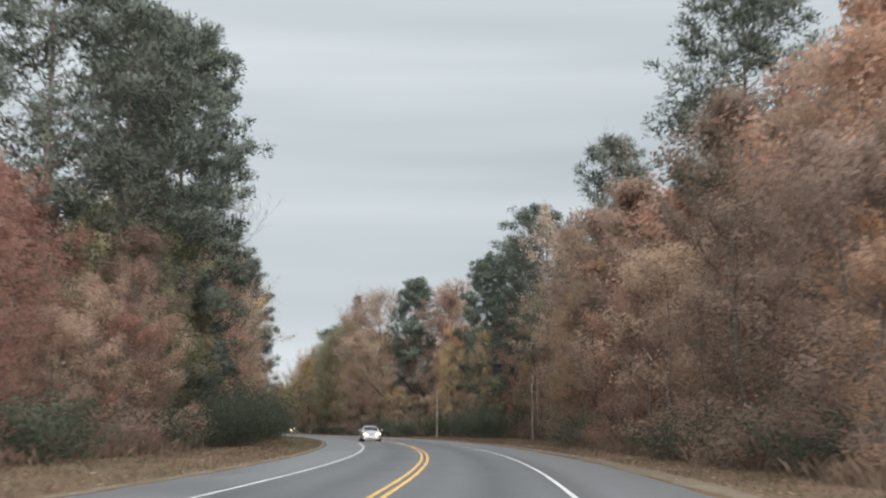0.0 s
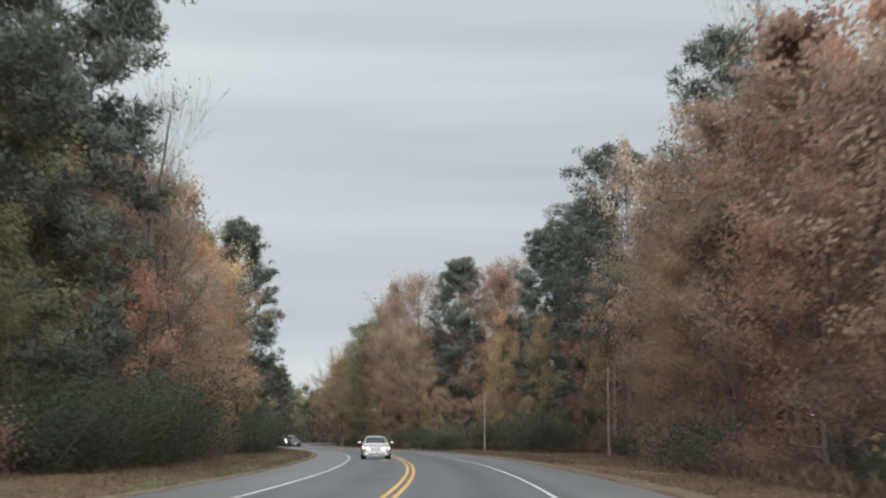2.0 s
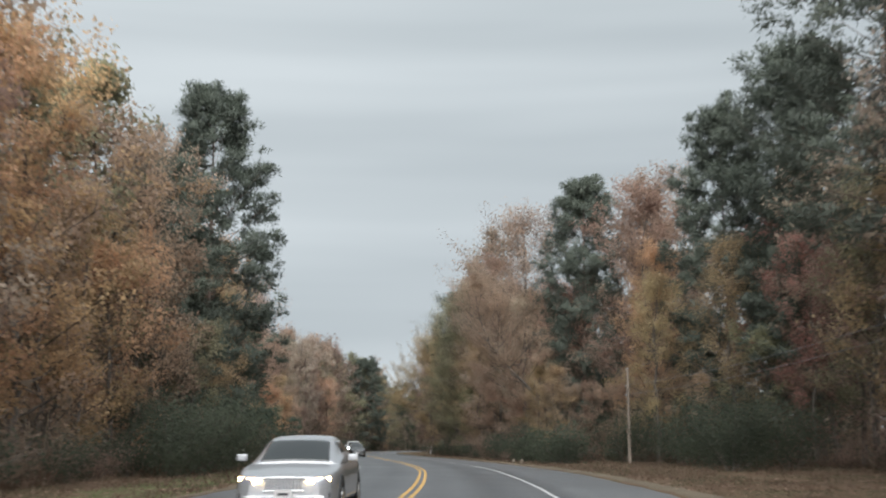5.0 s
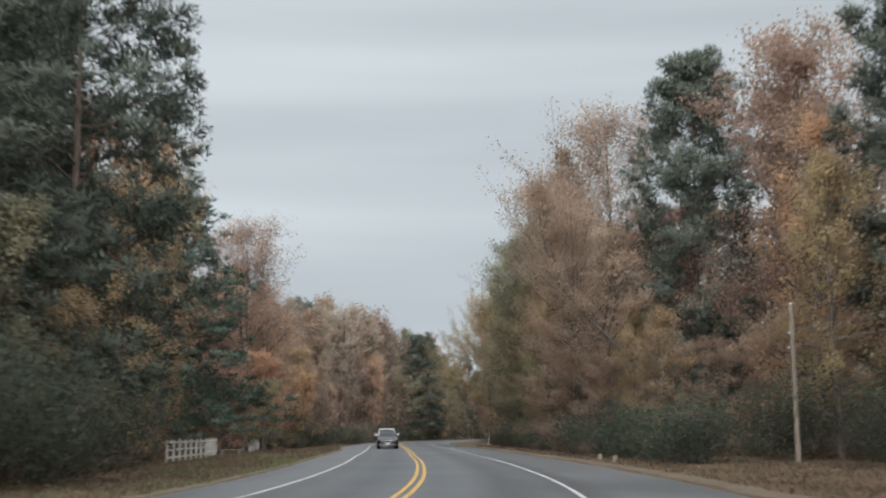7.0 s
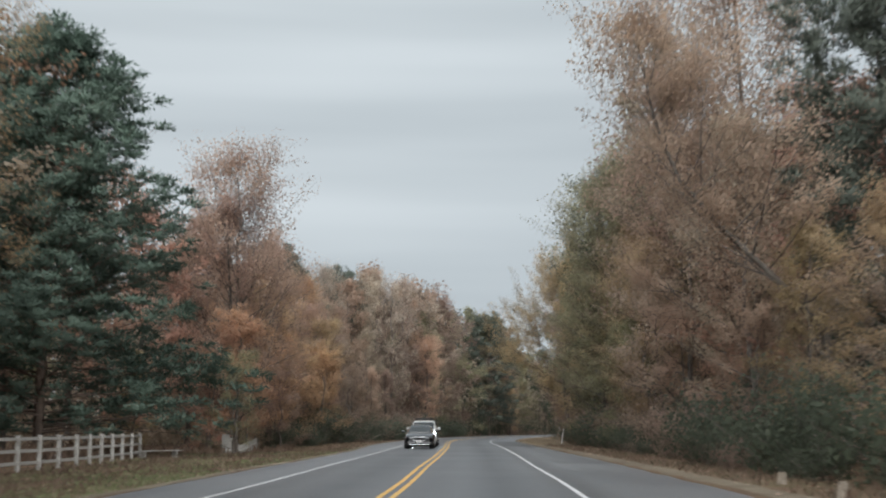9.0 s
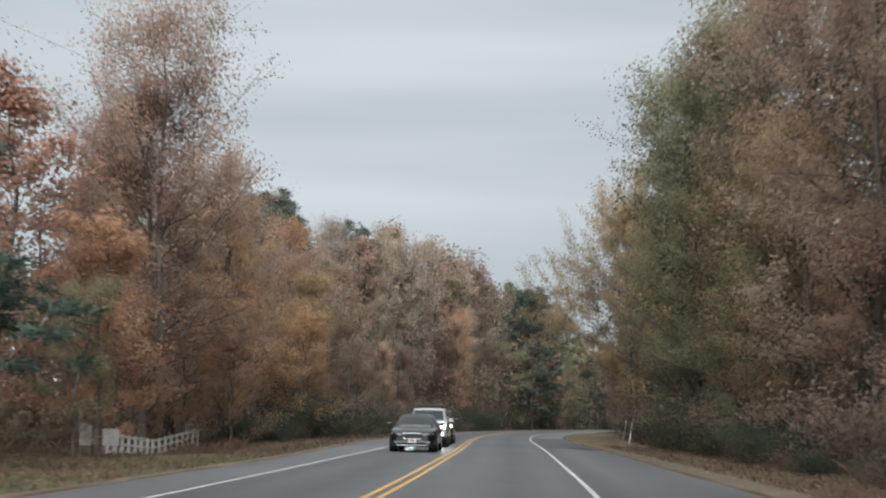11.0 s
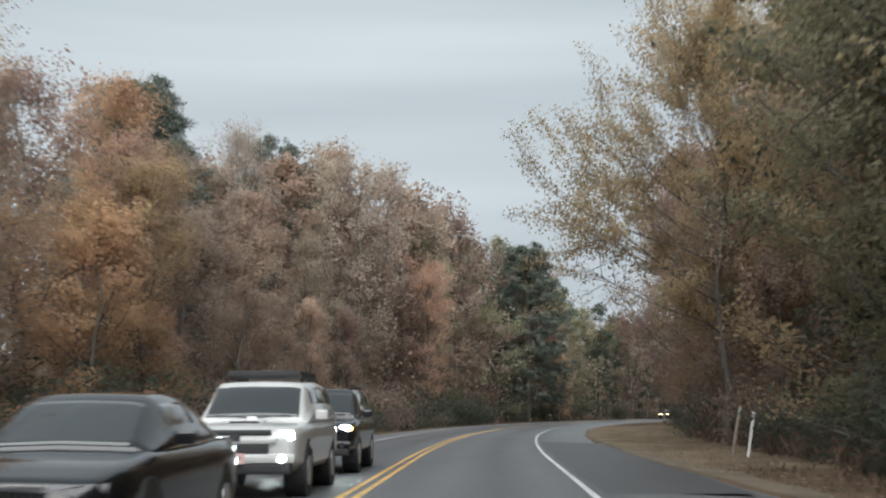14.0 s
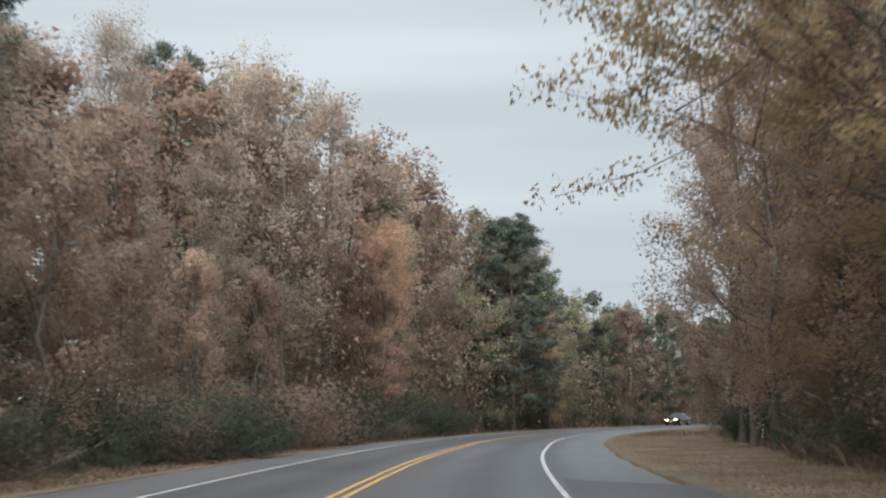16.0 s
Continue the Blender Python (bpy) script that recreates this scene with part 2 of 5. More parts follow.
def smooth(me):
    me.polygons.foreach_set("use_smooth", [True] * len(me.polygons))
    return me


def box(bm, cx, cy, cz, sx, sy, sz, bevel=0.0):
    made = bmesh.ops.create_cube(bm, size=1.0, matrix=Matrix.LocRotScale((cx, cy, cz), None, (sx, sy, sz)))
    if bevel:
        edges = list({e for v in made["verts"] for e in v.link_edges})
        bmesh.ops.bevel(bm, geom=edges, offset=bevel, segments=2, affect="EDGES", profile=0.7)
    return bm


def cylinder(bm, a, b, r0, r1, sides=10):
    a, b = Vector(a), Vector(b)
    m = Matrix.Translation((a + b) / 2) @ (b - a).to_track_quat("Z", "Y").to_matrix().to_4x4()
    bmesh.ops.create_cone(bm, cap_ends=True, segments=sides, radius1=r0, radius2=r1, depth=(b - a).length, matrix=m)
    return bm


def tube(verts, faces, pts, radii, sides):
    """Adds a tapering tube along pts to the lists."""
    base = len(verts)
    pts = [Vector(p) for p in pts]
    for i, (p, r) in enumerate(zip(pts, radii)):
        d = (pts[min(i + 1, len(pts) - 1)] - pts[max(i - 1, 0)]).normalized()
        u = d.orthogonal().normalized()
        w = d.cross(u)
        for k in range(sides):
            a = 2 * math.pi * k / sides
            verts.append(p + (u * math.cos(a) + w * math.sin(a)) * r)
    for i in range(len(pts) - 1):
        for k in range(sides):
            faces.append((base + i * sides + k, base + i * sides + (k + 1) % sides, base + (i + 1) * sides + (k + 1) % sides, base + (i + 1) * sides + k))


# ------------------------------------------------------------------ the road's line
TO_YELLOW = -2.15
DRIVEN = [(-1.6, -37.6), (-0.9, -18.8), (-0.0, -0.0), (0.9, 18.9), (1.5, 37.9), (1.5, 57.1), (0.8, 76.5), (-0.5, 95.7), (-2.3, 114.0), (-4.4, 131.1), (-6.8, 146.9), (-9.4, 162.0), (-12.6, 176.7), (-15.9, 190.4), (-19.2, 203.2), (-22.3, 215.6), (-25.5, 228.0), (-28.7, 240.4), (-32.0, 252.7), (-35.3, 265.0), (-38.4, 277.5), (-41.3, 290.4), (-43.8, 303.5), (-46.0, 316.7), (-47.5, 330.1)]


def road_line():
    """Points a metre apart along the double yellow line, with headings; continued by a right-hand bend of 225 m radius."""
    p = np.array(DRIVEN)
    d = np.r_[0, np.cumsum(np.hypot(*np.diff(p, axis=0).T))]
    fine = np.arange(0, d[-1], 1.0)
    q = []
    for s in fine:
        i = min(max(int(np.searchsorted(d, s, side="right")) - 1, 0), len(p) - 2)
        u = (s - d[i]) / (d[i + 1] - d[i])
        p0, p1, p2, p3 = p[max(i - 1, 0)], p[i], p[i + 1], p[min(i + 2, len(p) - 1)]
        q.append(0.5 * (2 * p1 + (p2 - p0) * u + (2 * p0 - 5 * p1 + 4 * p2 - p3) * u * u + (3 * p1 - p0 - 3 * p2 + p3) * u ** 3))
    q = np.array(q)
    for _ in range(12):
        q[1:-1] = 0.25 * q[:-2] + 0.5 * q[1:-1] + 0.25 * q[2:]
    turn = math.atan2(q[-1][0] - q[-6][0], q[-1][1] - q[-6][1])
    tail, at = [], q[-1].copy()
    for i in range(260):
        turn += (1 / 225.0 if i < 130 else -1 / 400.0)
        at = at + np.array([math.sin(turn), math.cos(turn)])
        tail.append(at)
    q = np.vstack([q, tail])
    g = np.gradient(q, axis=0)
    g /= np.linalg.norm(g, axis=1)[:, None]
    right = np.c_[g[:, 1], -g[:, 0]]
    return q + right * TO_YELLOW, right, g


LINE, RIGHT, AHEAD = road_line()
S_START = -37.65


def place(s, lat, z=0.0):
    """The point at s metres along the road and lat metres to the right of its yellow line."""
    i = min(max((s - S_START), 0), len(LINE) - 2)
    k = int(i)
    u = i - k
    p = LINE[k] * (1 - u) + LINE[k + 1] * u + RIGHT[k] * lat
    return Vector((p[0], p[1], z))


def heading(s):
    i = int(min(max(s - S_START, 0), len(LINE) - 1))
    return math.degrees(math.atan2(-AHEAD[i][0], AHEAD[i][1]))


S_END = S_START + len(LINE) - 3


def edge_l(s):
    """Where the asphalt ends beside the oncoming lane."""
    return float(np.interp(s, [0, 110, 150, 200, 235, 262, 330], [-6.4, -6.3, -5.9, -5.9, -5.6, -6.2, -5.6]))


def edge_r(s):
    """Where the asphalt ends beside the driven lane."""
    return float(np.interp(s, [0, 30, 90, 150, 205, 235, 258, 285, 330], [6.7, 6.7, 6.9, 7.4, 7.2, 6.8, 6.5, 6.15, 6.2]))


def ribbon(name, lats, z, s0, s1, step, material, wobble=0.0, seed=0):
    """A strip along the road through the given offsets, each a number or a function of s."""
    rng = random.Random(seed)
    ss = np.arange(s0, s1, step)
    verts, faces, across = [], [], []
    m = len(lats)
    for s in ss:
        for k, lat in enumerate(lats):
            at = lat(s) if callable(lat) else lat
            e = wobble * rng.uniform(-1, 1) if k in (0, m - 1) else 0.0
            verts.append(place(s, at + e, z[k] if isinstance(z, (list, tuple)) else z))
            across.append((at + 5.2) / 11.4)
    for i in range(len(ss) - 1):
        for k in range(m - 1):
            faces.append((i * m + k, i * m + k + 1, (i + 1) * m + k + 1, (i + 1) * m + k))
    me = mesh_of(name, verts, faces, material)
    uv = me.uv_layers.new(name="UVMap")
    for loop in me.loops:
        uv.data[loop.index].uv = (across[loop.vertex_index], ss[loop.vertex_index // m] / 10.0)
    return new(name, me)


# ------------------------------------------------------------------ setting
NEAR = LINE[::4]
DIP = LINE[int(251 - S_START)] + RIGHT[int(251 - S_START)] * -15.5


def ground_z(x, y):
    """The height of the ground: level at the road, uneven in the woods, rising far behind, with a dip by the second fence."""
    d = float(np.sqrt(((NEAR - (x, y)) ** 2).sum(1).min())) if -200 < x < 200 and -120 < y < 660 else 200.0
    lift = min(max((d - 9.0) / 30.0, 0.0), 1.0)
    dip = 0.75 * math.exp(-((x - DIP[0]) ** 2 + (y - DIP[1]) ** 2) / 130.0) * min(max((d - 6.5) / 5.0, 0.0), 1.0)
    rise = 3.5 * min(max((d - 30.0) / 40.0, 0.0), 1.0)
    return -0.06 + rise - dip + lift * (0.35 * noise.noise((x / 23.0, y / 23.0, 0.0)) + 0.12 * noise.noise((x / 5.0, y / 5.0, 3.0)))


def grounded(s, lat, z=0.0):
    """The point of the ground at s and lat, lifted by z."""
    p = place(s, lat)
    p.z = ground_z(p.x, p.y) + z
    return p


def ground_sheet():
    """One sheet to the horizon: fine near the road, coarse far away."""
    xs = np.r_[-3000, -1200, -500, -260, np.arange(-180, 181, 4.0), 260, 500, 1200, 3000]
    ys = np.r_[-3000, -1200, -500, -200, np.arange(-100, 641, 4.0), 760, 1000, 1600, 3000]
    verts, faces = [], []
    for y in ys:
        for x in xs:
            z = ground_z(x, y)
            verts.append((x, y, z))
    w = len(xs)
    for j in range(len(ys) - 1):
        for i in range(w - 1):
            faces.append((j * w + i, j * w + i + 1, (j + 1) * w + i + 1, (j + 1) * w + i))
    return tagged(new("ground", smooth(mesh_of("ground", verts, faces, GROUND))), "leaf-strewn brown forest floor and grassy verge", "ground", kind="structure")


ground_sheet()
road_ob = ribbon("road", [edge_l, -4.8, -3.43, -1.7, 0.0, 1.7, 3.43, 4.8, edge_r], [-0.07, 0.0, 0.0, 0.0, 0.0, 0.0, 0.0, 0.0, -0.07], S_START, S_END, 2.0, ASPHALT, 0.07, 4)
tagged(road_ob, "grey two-lane asphalt road with paved shoulders", "road", kind="structure")
for edge, out, seed in ((edge_l, -1, 1), (edge_r, 1, 2)):
    wide = 0.35 if out < 0 else 0.75
    offs = sorted((-0.1 * out, 0.5 * wide * out, wide * out))
    gv = ribbon("gravel_edge", [functools.partial(lambda s, e, o: e(s) + o, e=edge, o=o) for o in offs], [-0.052, -0.042, -0.055] if out > 0 else [-0.055, -0.042, -0.052], S_START, S_END, 1.5, GRAVEL, 0.16, seed)
    tagged(gv, "sandy gravel strip along the asphalt edge", "gravel", kind="structure")
# Darker strip just above the right shoulder, with a slanted far end.
DARK_ASPHALT = surface("dark_asphalt", [(0.3, (0.040, 0.041, 0.044)), (0.7, (0.060, 0.061, 0.065))], 0.5, 0.5, 0.2, 40.0)
strip_v, strip_f = [], []
for i in range(12):
    for k, lat in enumerate((3.75, 4.5, 5.3, 6.05)):
        s = 250.0 + i * 2.8 + (0.0 if i < 11 else (1.2, 0.1, -0.7, -1.6)[k])
        strip_v.append(place(s, lat + 0.05 * math.sin(2.3 * i + k), 0.004))
for i in range(11):
    for k in range(3):
        strip_f.append((4 * i + k, 4 * i + k + 1, 4 * i + k + 5, 4 * i + k + 4))
tagged(new("asphalt_patch", mesh_of("asphalt_patch", strip_v, strip_f, DARK_ASPHALT)), "darker strip of asphalt on the paved shoulder in the bend", "asphalt", kind="structure")
for lat, col, lab in ((-0.27, PAINT_YELLOW, "yellow"), (-0.02, PAINT_YELLOW, "yellow"), (-3.47, PAINT_WHITE, "white"), (3.55, PAINT_WHITE, "white")):
    st = ribbon("road_marking", [lat - 0.055, lat + 0.055], 0.005, S_START + 1, S_END - 1, 1.0, col, 0.006, 7)
    tagged(st, "worn solid %s line painted on the asphalt" % lab, "road marking", kind="structure")


# ------------------------------------------------------------------ trees
LEAF_SHAPE = np.array([(-0.62, -0.75, 0.0), (0.70, -0.45, 0.1), (0.05, 1.0, 0.0)])
NEEDLE_SHAPE = np.array([(-0.26, -0.9, 0.0), (0.30, -0.7, 0.05), (0.0, 1.0, 0.0)])


def unit(v):
    return v / (np.linalg.norm(v, axis=1)[:, None] + 1e-9)


def cards(centres, sizes, rng, shape, directions=None, outward=None):
    """Small folded leaves at the centres, turned at random, along the directions, or with their faces outward from their clump."""
    n = len(centres)
    if outward is None:
        a = unit(rng.normal(size=(n, 3)) if directions is None else directions + 0.45 * rng.normal(size=(n, 3)))
        b = rng.normal(size=(n, 3))
        b = unit(b - (b * a).sum(1)[:, None] * a)
        c = np.cross(a, b)
    elif directions is None:
        c = unit(unit(outward) + 0.62 * rng.normal(size=(n, 3)))
        a = rng.normal(size=(n, 3))
        a = unit(a - (a * c).sum(1)[:, None] * c)
        b = np.cross(a, c)
    else:
        a = unit(directions + 0.45 * rng.normal(size=(n, 3)))
        c = unit(outward) + 0.5 * rng.normal(size=(n, 3))
        c = unit(c - (c * a).sum(1)[:, None] * a)
        b = np.cross(a, c)
    v = centres[:, None] + sizes[:, None, None] * (shape[None, :, 0:1] * b[:, None] + shape[None, :, 1:2] * a[:, None] + shape[None, :, 2:3] * c[:, None])
    k = len(shape)
    f = np.arange(k * n).reshape(n, k)
    if outward is None:
        return v.reshape(-1, 3), f
    q = v.reshape(n, k, 3)
    flat = np.cross(q[:, 1] - q[:, 0], q[:, 2] - q[:, 0])
    back = (flat * outward).sum(1) < 0
    f[back] = f[back][:, ::-1]
    return v.reshape(-1, 3), f, facing(outward, np.where(back[:, None], -flat, flat))


def facing(outward, flat, softness=0.65):
    """Leaf normals: the clump's direction mixed with each leaf's own."""
    o = outward / (np.linalg.norm(outward, axis=1)[:, None] + 1e-6)
    w = flat / (np.linalg.norm(flat, axis=1)[:, None] + 1e-9)
    m = softness * o + (1 - softness) * w
    return m / (np.linalg.norm(m, axis=1)[:, None] + 1e-6)


SOFT = {}


def raw_mesh(name, v, f, material, normals=None):
    """A mesh from arrays; normals: one for each face."""
    me = bpy.data.meshes.new(name)
    me.vertices.add(len(v))
    me.vertices.foreach_set("co", np.asarray(v, dtype=np.float32).ravel())
    me.loops.add(f.size)
    me.loops.foreach_set("vertex_index", f.ravel().astype(np.int32))
    me.polygons.add(len(f))
    me.polygons.foreach_set("loop_start", (np.arange(len(f)) * f.shape[1]).astype(np.int32))
    me.materials.append(material)
    me.update(calc_edges=True)
    if normals is not None:
        me.normals_split_custom_set(np.repeat(normals, f.shape[1], axis=0).tolist())
        SOFT[me.name] = normals
    return me


def limb_points(start, az, rise, length, rng, curl=0.35, n=5):
    """A limb that sets out at the rise angle and bends by curl on its way."""
    pts, p, e = [np.array(start)], np.array(start, dtype=float), rise
    for _ in range(n - 1):
        e += curl / (n - 1) + rng.normal() * 0.07
        az += rng.normal() * 0.12
        p = p + (length / (n - 1)) * np.array([math.cos(az) * math.cos(e), math.sin(az) * math.cos(e), math.sin(e)])
        pts.append(p.copy())
    return pts


def in_ball(rng, n):
    """Points spread evenly in a ball of radius 1."""
    d = rng.normal(size=(n, 3))
    return d / np.linalg.norm(d, axis=1)[:, None] * rng.random((n, 1)) ** 0.4


def broadleaf(seed, height, width, base, n_limbs, n_leaves, leaf, spread=0.5, round_top=0.55, twigs=5, swell=0.3, reach=None, steep=0.25, limb=0.42, bole=None, even=1.1):
    """Trunk mesh and leaf mesh of a deciduous tree, z up from its foot; reach: the angle to which its middle limbs stretch; bole: the trunk's own line."""
    rng = np.random.default_rng(seed)
    verts, faces, anchors = [], [], []
    top = height * 0.9
    r0 = 0.0085 * height + 0.03
    lean = rng.normal(size=2) * 0.02 * height
    zs = np.linspace(0, 1, 8)
    bend = rng.normal(size=(8, 2)) * 0.012 * height
    bend[0] = 0
    trunk = [np.array([lean[0] * u + bend[i][0], lean[1] * u + bend[i][1], top * u]) for i, u in enumerate(zs)]
    trunk[0][2] = -0.3
    if bole is not None:
        trunk = [np.array(q, dtype=float) for q in bole]
    tube(verts, faces, trunk, [r0 * (1.35 if i == 0 else 1) * (1 - 0.88 * u) + 0.012 for i, u in enumerate(zs)], 7)
    az = rng.uniform(0, 6.28)
    for i in range(n_limbs):
        u = (i + rng.uniform(0, 1)) / n_limbs
        z = base + (top * 0.98 - base) * u
        k = min(int(z / top * 7), 6)
        w = z / top * 7 - k
        start = trunk[k] * (1 - w) + trunk[k + 1] * w
        az += 2.4 + rng.normal() * 0.4
        prof = math.sqrt(max(0.10, 1 - ((u - (1 - round_top)) / max(round_top, 1 - round_top)) ** 2))
        length = 0.5 * width * prof * rng.uniform(0.62, 1.3)
        rise = steep + (1.0 - steep) * u + rng.normal() * 0.12
        if reach is not None and 0.22 < u < 0.46 and i % 3:
            az, length, rise = reach + rng.normal() * 0.5, 0.56 * width * rng.uniform(0.75, 1.1), 0.36 + rng.normal() * 0.1
        pts = limb_points(start, az, rise, length, rng)
        rl = max(0.018 if limb > 0.4 else 0.011, r0 * (1 - 0.85 * z / top) * limb)
        tube(verts, faces, pts, [rl * (1 - 0.8 * q / 4) for q in range(5)], 3)
        for _ in range(twigs):
            q = rng.uniform(0.3, 1.0) * 4
            j = min(int(q), 3)
            st = pts[j] * (1 - q + j) + pts[j + 1] * (q - j)
            tw = limb_points(st, az + rng.normal() * 0.9, rise + rng.normal() * 0.45, length * rng.uniform(0.22, 0.45) + 0.5, rng, 0.3, 3)
            if n_leaves > 4500 and reach is None:
                tube(verts, faces, [tw[0], tw[2]], [rl * 0.36, 0.008], 3)
            else:
                tube(verts, faces, tw, [rl * 0.36, rl * 0.24, 0.008], 3)
            anchors += [(0.4 * tw[0] + 0.6 * tw[1], tw[1]), (tw[1], tw[2]), (tw[1], tw[2])]
        anchors += [(pts[2], pts[3]), (pts[3], pts[4])]
    wood = mesh_of("trunk", verts, faces, BARK)
    smooth(wood)
    leaves = None
    if n_leaves:
        A = np.array([a for a, _ in anchors])
        B = np.array([b for _, b in anchors])
        weight = rng.gamma(even if reach is None else 4.0, 1.0, len(A)) + 0.12
        pick = rng.choice(len(A), n_leaves, p=weight / weight.sum())
        t = rng.uniform(0, 1.15, (n_leaves, 1))
        ball = in_ball(rng, n_leaves)
        c = A[pick] * (1 - t) + B[pick] * t + ball * spread * 1.5 * np.array([1, 1, 0.75])
        c[:, 2] = np.maximum(c[:, 2], 0.25)
        outward = 0.75 * ball + 0.9 * (c - np.array([0, 0, 0.52 * height])) / np.array([0.5 * width, 0.5 * width, 0.42 * height]) + np.array([0, 0, 0.25])
        size = leaf * (1 + swell * np.clip((c[:, 2] - 0.35 * height) / (0.5 * height), 0, 1))
        v, f, soft_n = cards(c, size * rng.uniform(0.55, 1.3, n_leaves), rng, LEAF_SHAPE, None, outward)
        leaves = raw_mesh("crown", v, f, LEAF["rust"], soft_n)
    return wood, leaves


def pine(seed, height, width, base, n_limbs, n_needles, leaf, cone=False, tuft=0.55):
    """Trunk and needle meshes of a pine: tufts at the ends of bare, slightly rising limbs."""
    rng = np.random.default_rng(seed)
    verts, faces, centres, dirs = [], [], [], []
    zs = np.linspace(0, 1, 9)
    sway = rng.normal(size=2) * 0.012 * height
    trunk = [np.array([sway[0] * u * u, sway[1] * u * u, height * 0.97 * u]) for u in zs]
    trunk[0][2] = -0.3
    r0 = 0.0085 * height + 0.03
    tube(verts, faces, trunk, [r0 * (1 - 0.86 * u) + 0.015 for u in zs], 8)
    az = rng.uniform(0, 6.28)
    tufts = []
    for i in range(n_limbs):
        u = (i + rng.uniform(0, 1)) / n_limbs
        z = base + (height * 0.985 - base) * u
        az += 2.4 + rng.normal() * 0.5
        if cone:
            length = 0.5 * width * (1 - u) ** 0.55 * rng.uniform(0.8, 1.12) + 0.35
            rise, curl = 0.12 + 0.5 * u + rng.normal() * 0.06, 0.25 - 0.4 * (1 - u)
        else:
            length = 0.5 * width * math.sqrt(max(0.06, 1 - ((u - 0.42) / 0.6) ** 2)) * rng.uniform(0.66, 1.08)
            rise, curl = 0.05 + 0.6 * u + rng.normal() * 0.15, 0.35
        st = np.array([sway[0] * (z / height) ** 2, sway[1] * (z / height) ** 2, z])
        pts = limb_points(st, az, rise, length, rng, curl)
        rl = max(0.016, r0 * (1 - 0.8 * z / height) * 0.33)
        tube(verts, faces, pts, [rl * (1 - 0.8 * q / 4) for q in range(5)], 4)
        lo = 0.15 if cone else 0.35
        for _ in range(int(5 + 14 * length / width) if cone else 8):
            q = rng.uniform(lo, 1.0) * 4
            j = min(int(q), 3)
            s0 = pts[j] * (1 - q + j) + pts[j + 1] * (q - j)
            tw = limb_points(s0, az + rng.normal() * 0.8, rise + 0.15 + rng.normal() * 0.25, 0.22 * length + rng.uniform(0.3, 0.8), rng, 0.3, 3)
            if rng.random() < 0.4:
                tube(verts, faces, tw, [rl * 0.3, rl * 0.22, 0.008], 3)
            tufts.append((tw[2] if rng.random() < 0.7 else tw[1], tw[2] - tw[0]))
        tufts.append((pts[4], pts[4] - pts[3]))
    P = np.array([p for p, _ in tufts])
    D = np.array([d for _, d in tufts])
    D /= np.linalg.norm(D, axis=1)[:, None] + 1e-6
    pick = rng.integers(0, len(P), n_needles)
    out = rng.normal(size=(n_needles, 3)) + 0.9 * D[pick] + np.array([0, 0, 0.25])
    out /= np.linalg.norm(out, axis=1)[:, None]
    c = P[pick] + out * tuft * rng.uniform(0.2, 1.2, (n_needles, 1)) * np.array([1.15, 1.15, 0.62 if cone else 0.85])
    axis = c - np.array([0, 0, 0.55 * height])
    outward = out + 0.7 * axis / np.array([0.5 * width, 0.5 * width, 0.5 * height]) + np.array([0, 0, 0.3])
    v, f, soft_n = cards(c, leaf * rng.uniform(0.6, 1.15, n_needles), rng, NEEDLE_SHAPE, out, outward)
    wood = smooth(mesh_of("trunk", verts, faces, BARK_PINE))
    return wood, raw_mesh("crown", v, f, LEAF["pine"], soft_n)


def bush(seed, height, width, n_leaves, leaf):
    """Stems and leaves of a shrub."""
    rng = np.random.default_rng(seed)
    verts, faces, anchors = [], [], []
    for i in range(9):
        az = i * 2.4 + rng.normal() * 0.3
        e = rng.uniform(0.6, 1.4)
        pts = limb_points((0.12 * math.cos(az), 0.12 * math.sin(az), -0.1), az, e, height * rng.uniform(0.65, 1.05), rng, -0.2)
        pts = [np.array([p[0] * width / height * 0.9, p[1] * width / height * 0.9, p[2]]) for p in pts]
        tube(verts, faces, pts, [0.028, 0.022, 0.016, 0.011, 0.006], 3)
        for j in range(1, 4):
            tw = limb_points(pts[j], az + rng.normal(), e * 0.6, 0.3 * height, rng, 0.2, 3)
            tube(verts, faces, [tw[0], tw[2]], [0.011, 0.004], 3)
            anchors += [(tw[0], tw[2]), (pts[j], pts[j + 1])]
    A, B = np.array([a for a, _ in anchors]), np.array([b for _, b in anchors])
    pick = rng.integers(0, len(A), n_leaves)
    t = rng.uniform(0, 1.1, (n_leaves, 1))
    ball = in_ball(rng, n_leaves)
    c = A[pick] * (1 - t) + B[pick] * t + ball * 0.26 * height * np.array([1.3, 1.3, 0.8])
    c[:, 2] = np.abs(c[:, 2]) + 0.04
    outward = 0.7 * ball + (c - np.array([0, 0, 0.4 * height])) / np.array([0.5 * width, 0.5 * width, 0.5 * height])
    v, f, soft_n = cards(c, leaf * rng.uniform(0.6, 1.3, n_leaves), rng, LEAF_SHAPE, None, outward)
    return mesh_of("trunk", verts, faces, BARK), raw_mesh("crown", v, f, LEAF["green"], soft_n)


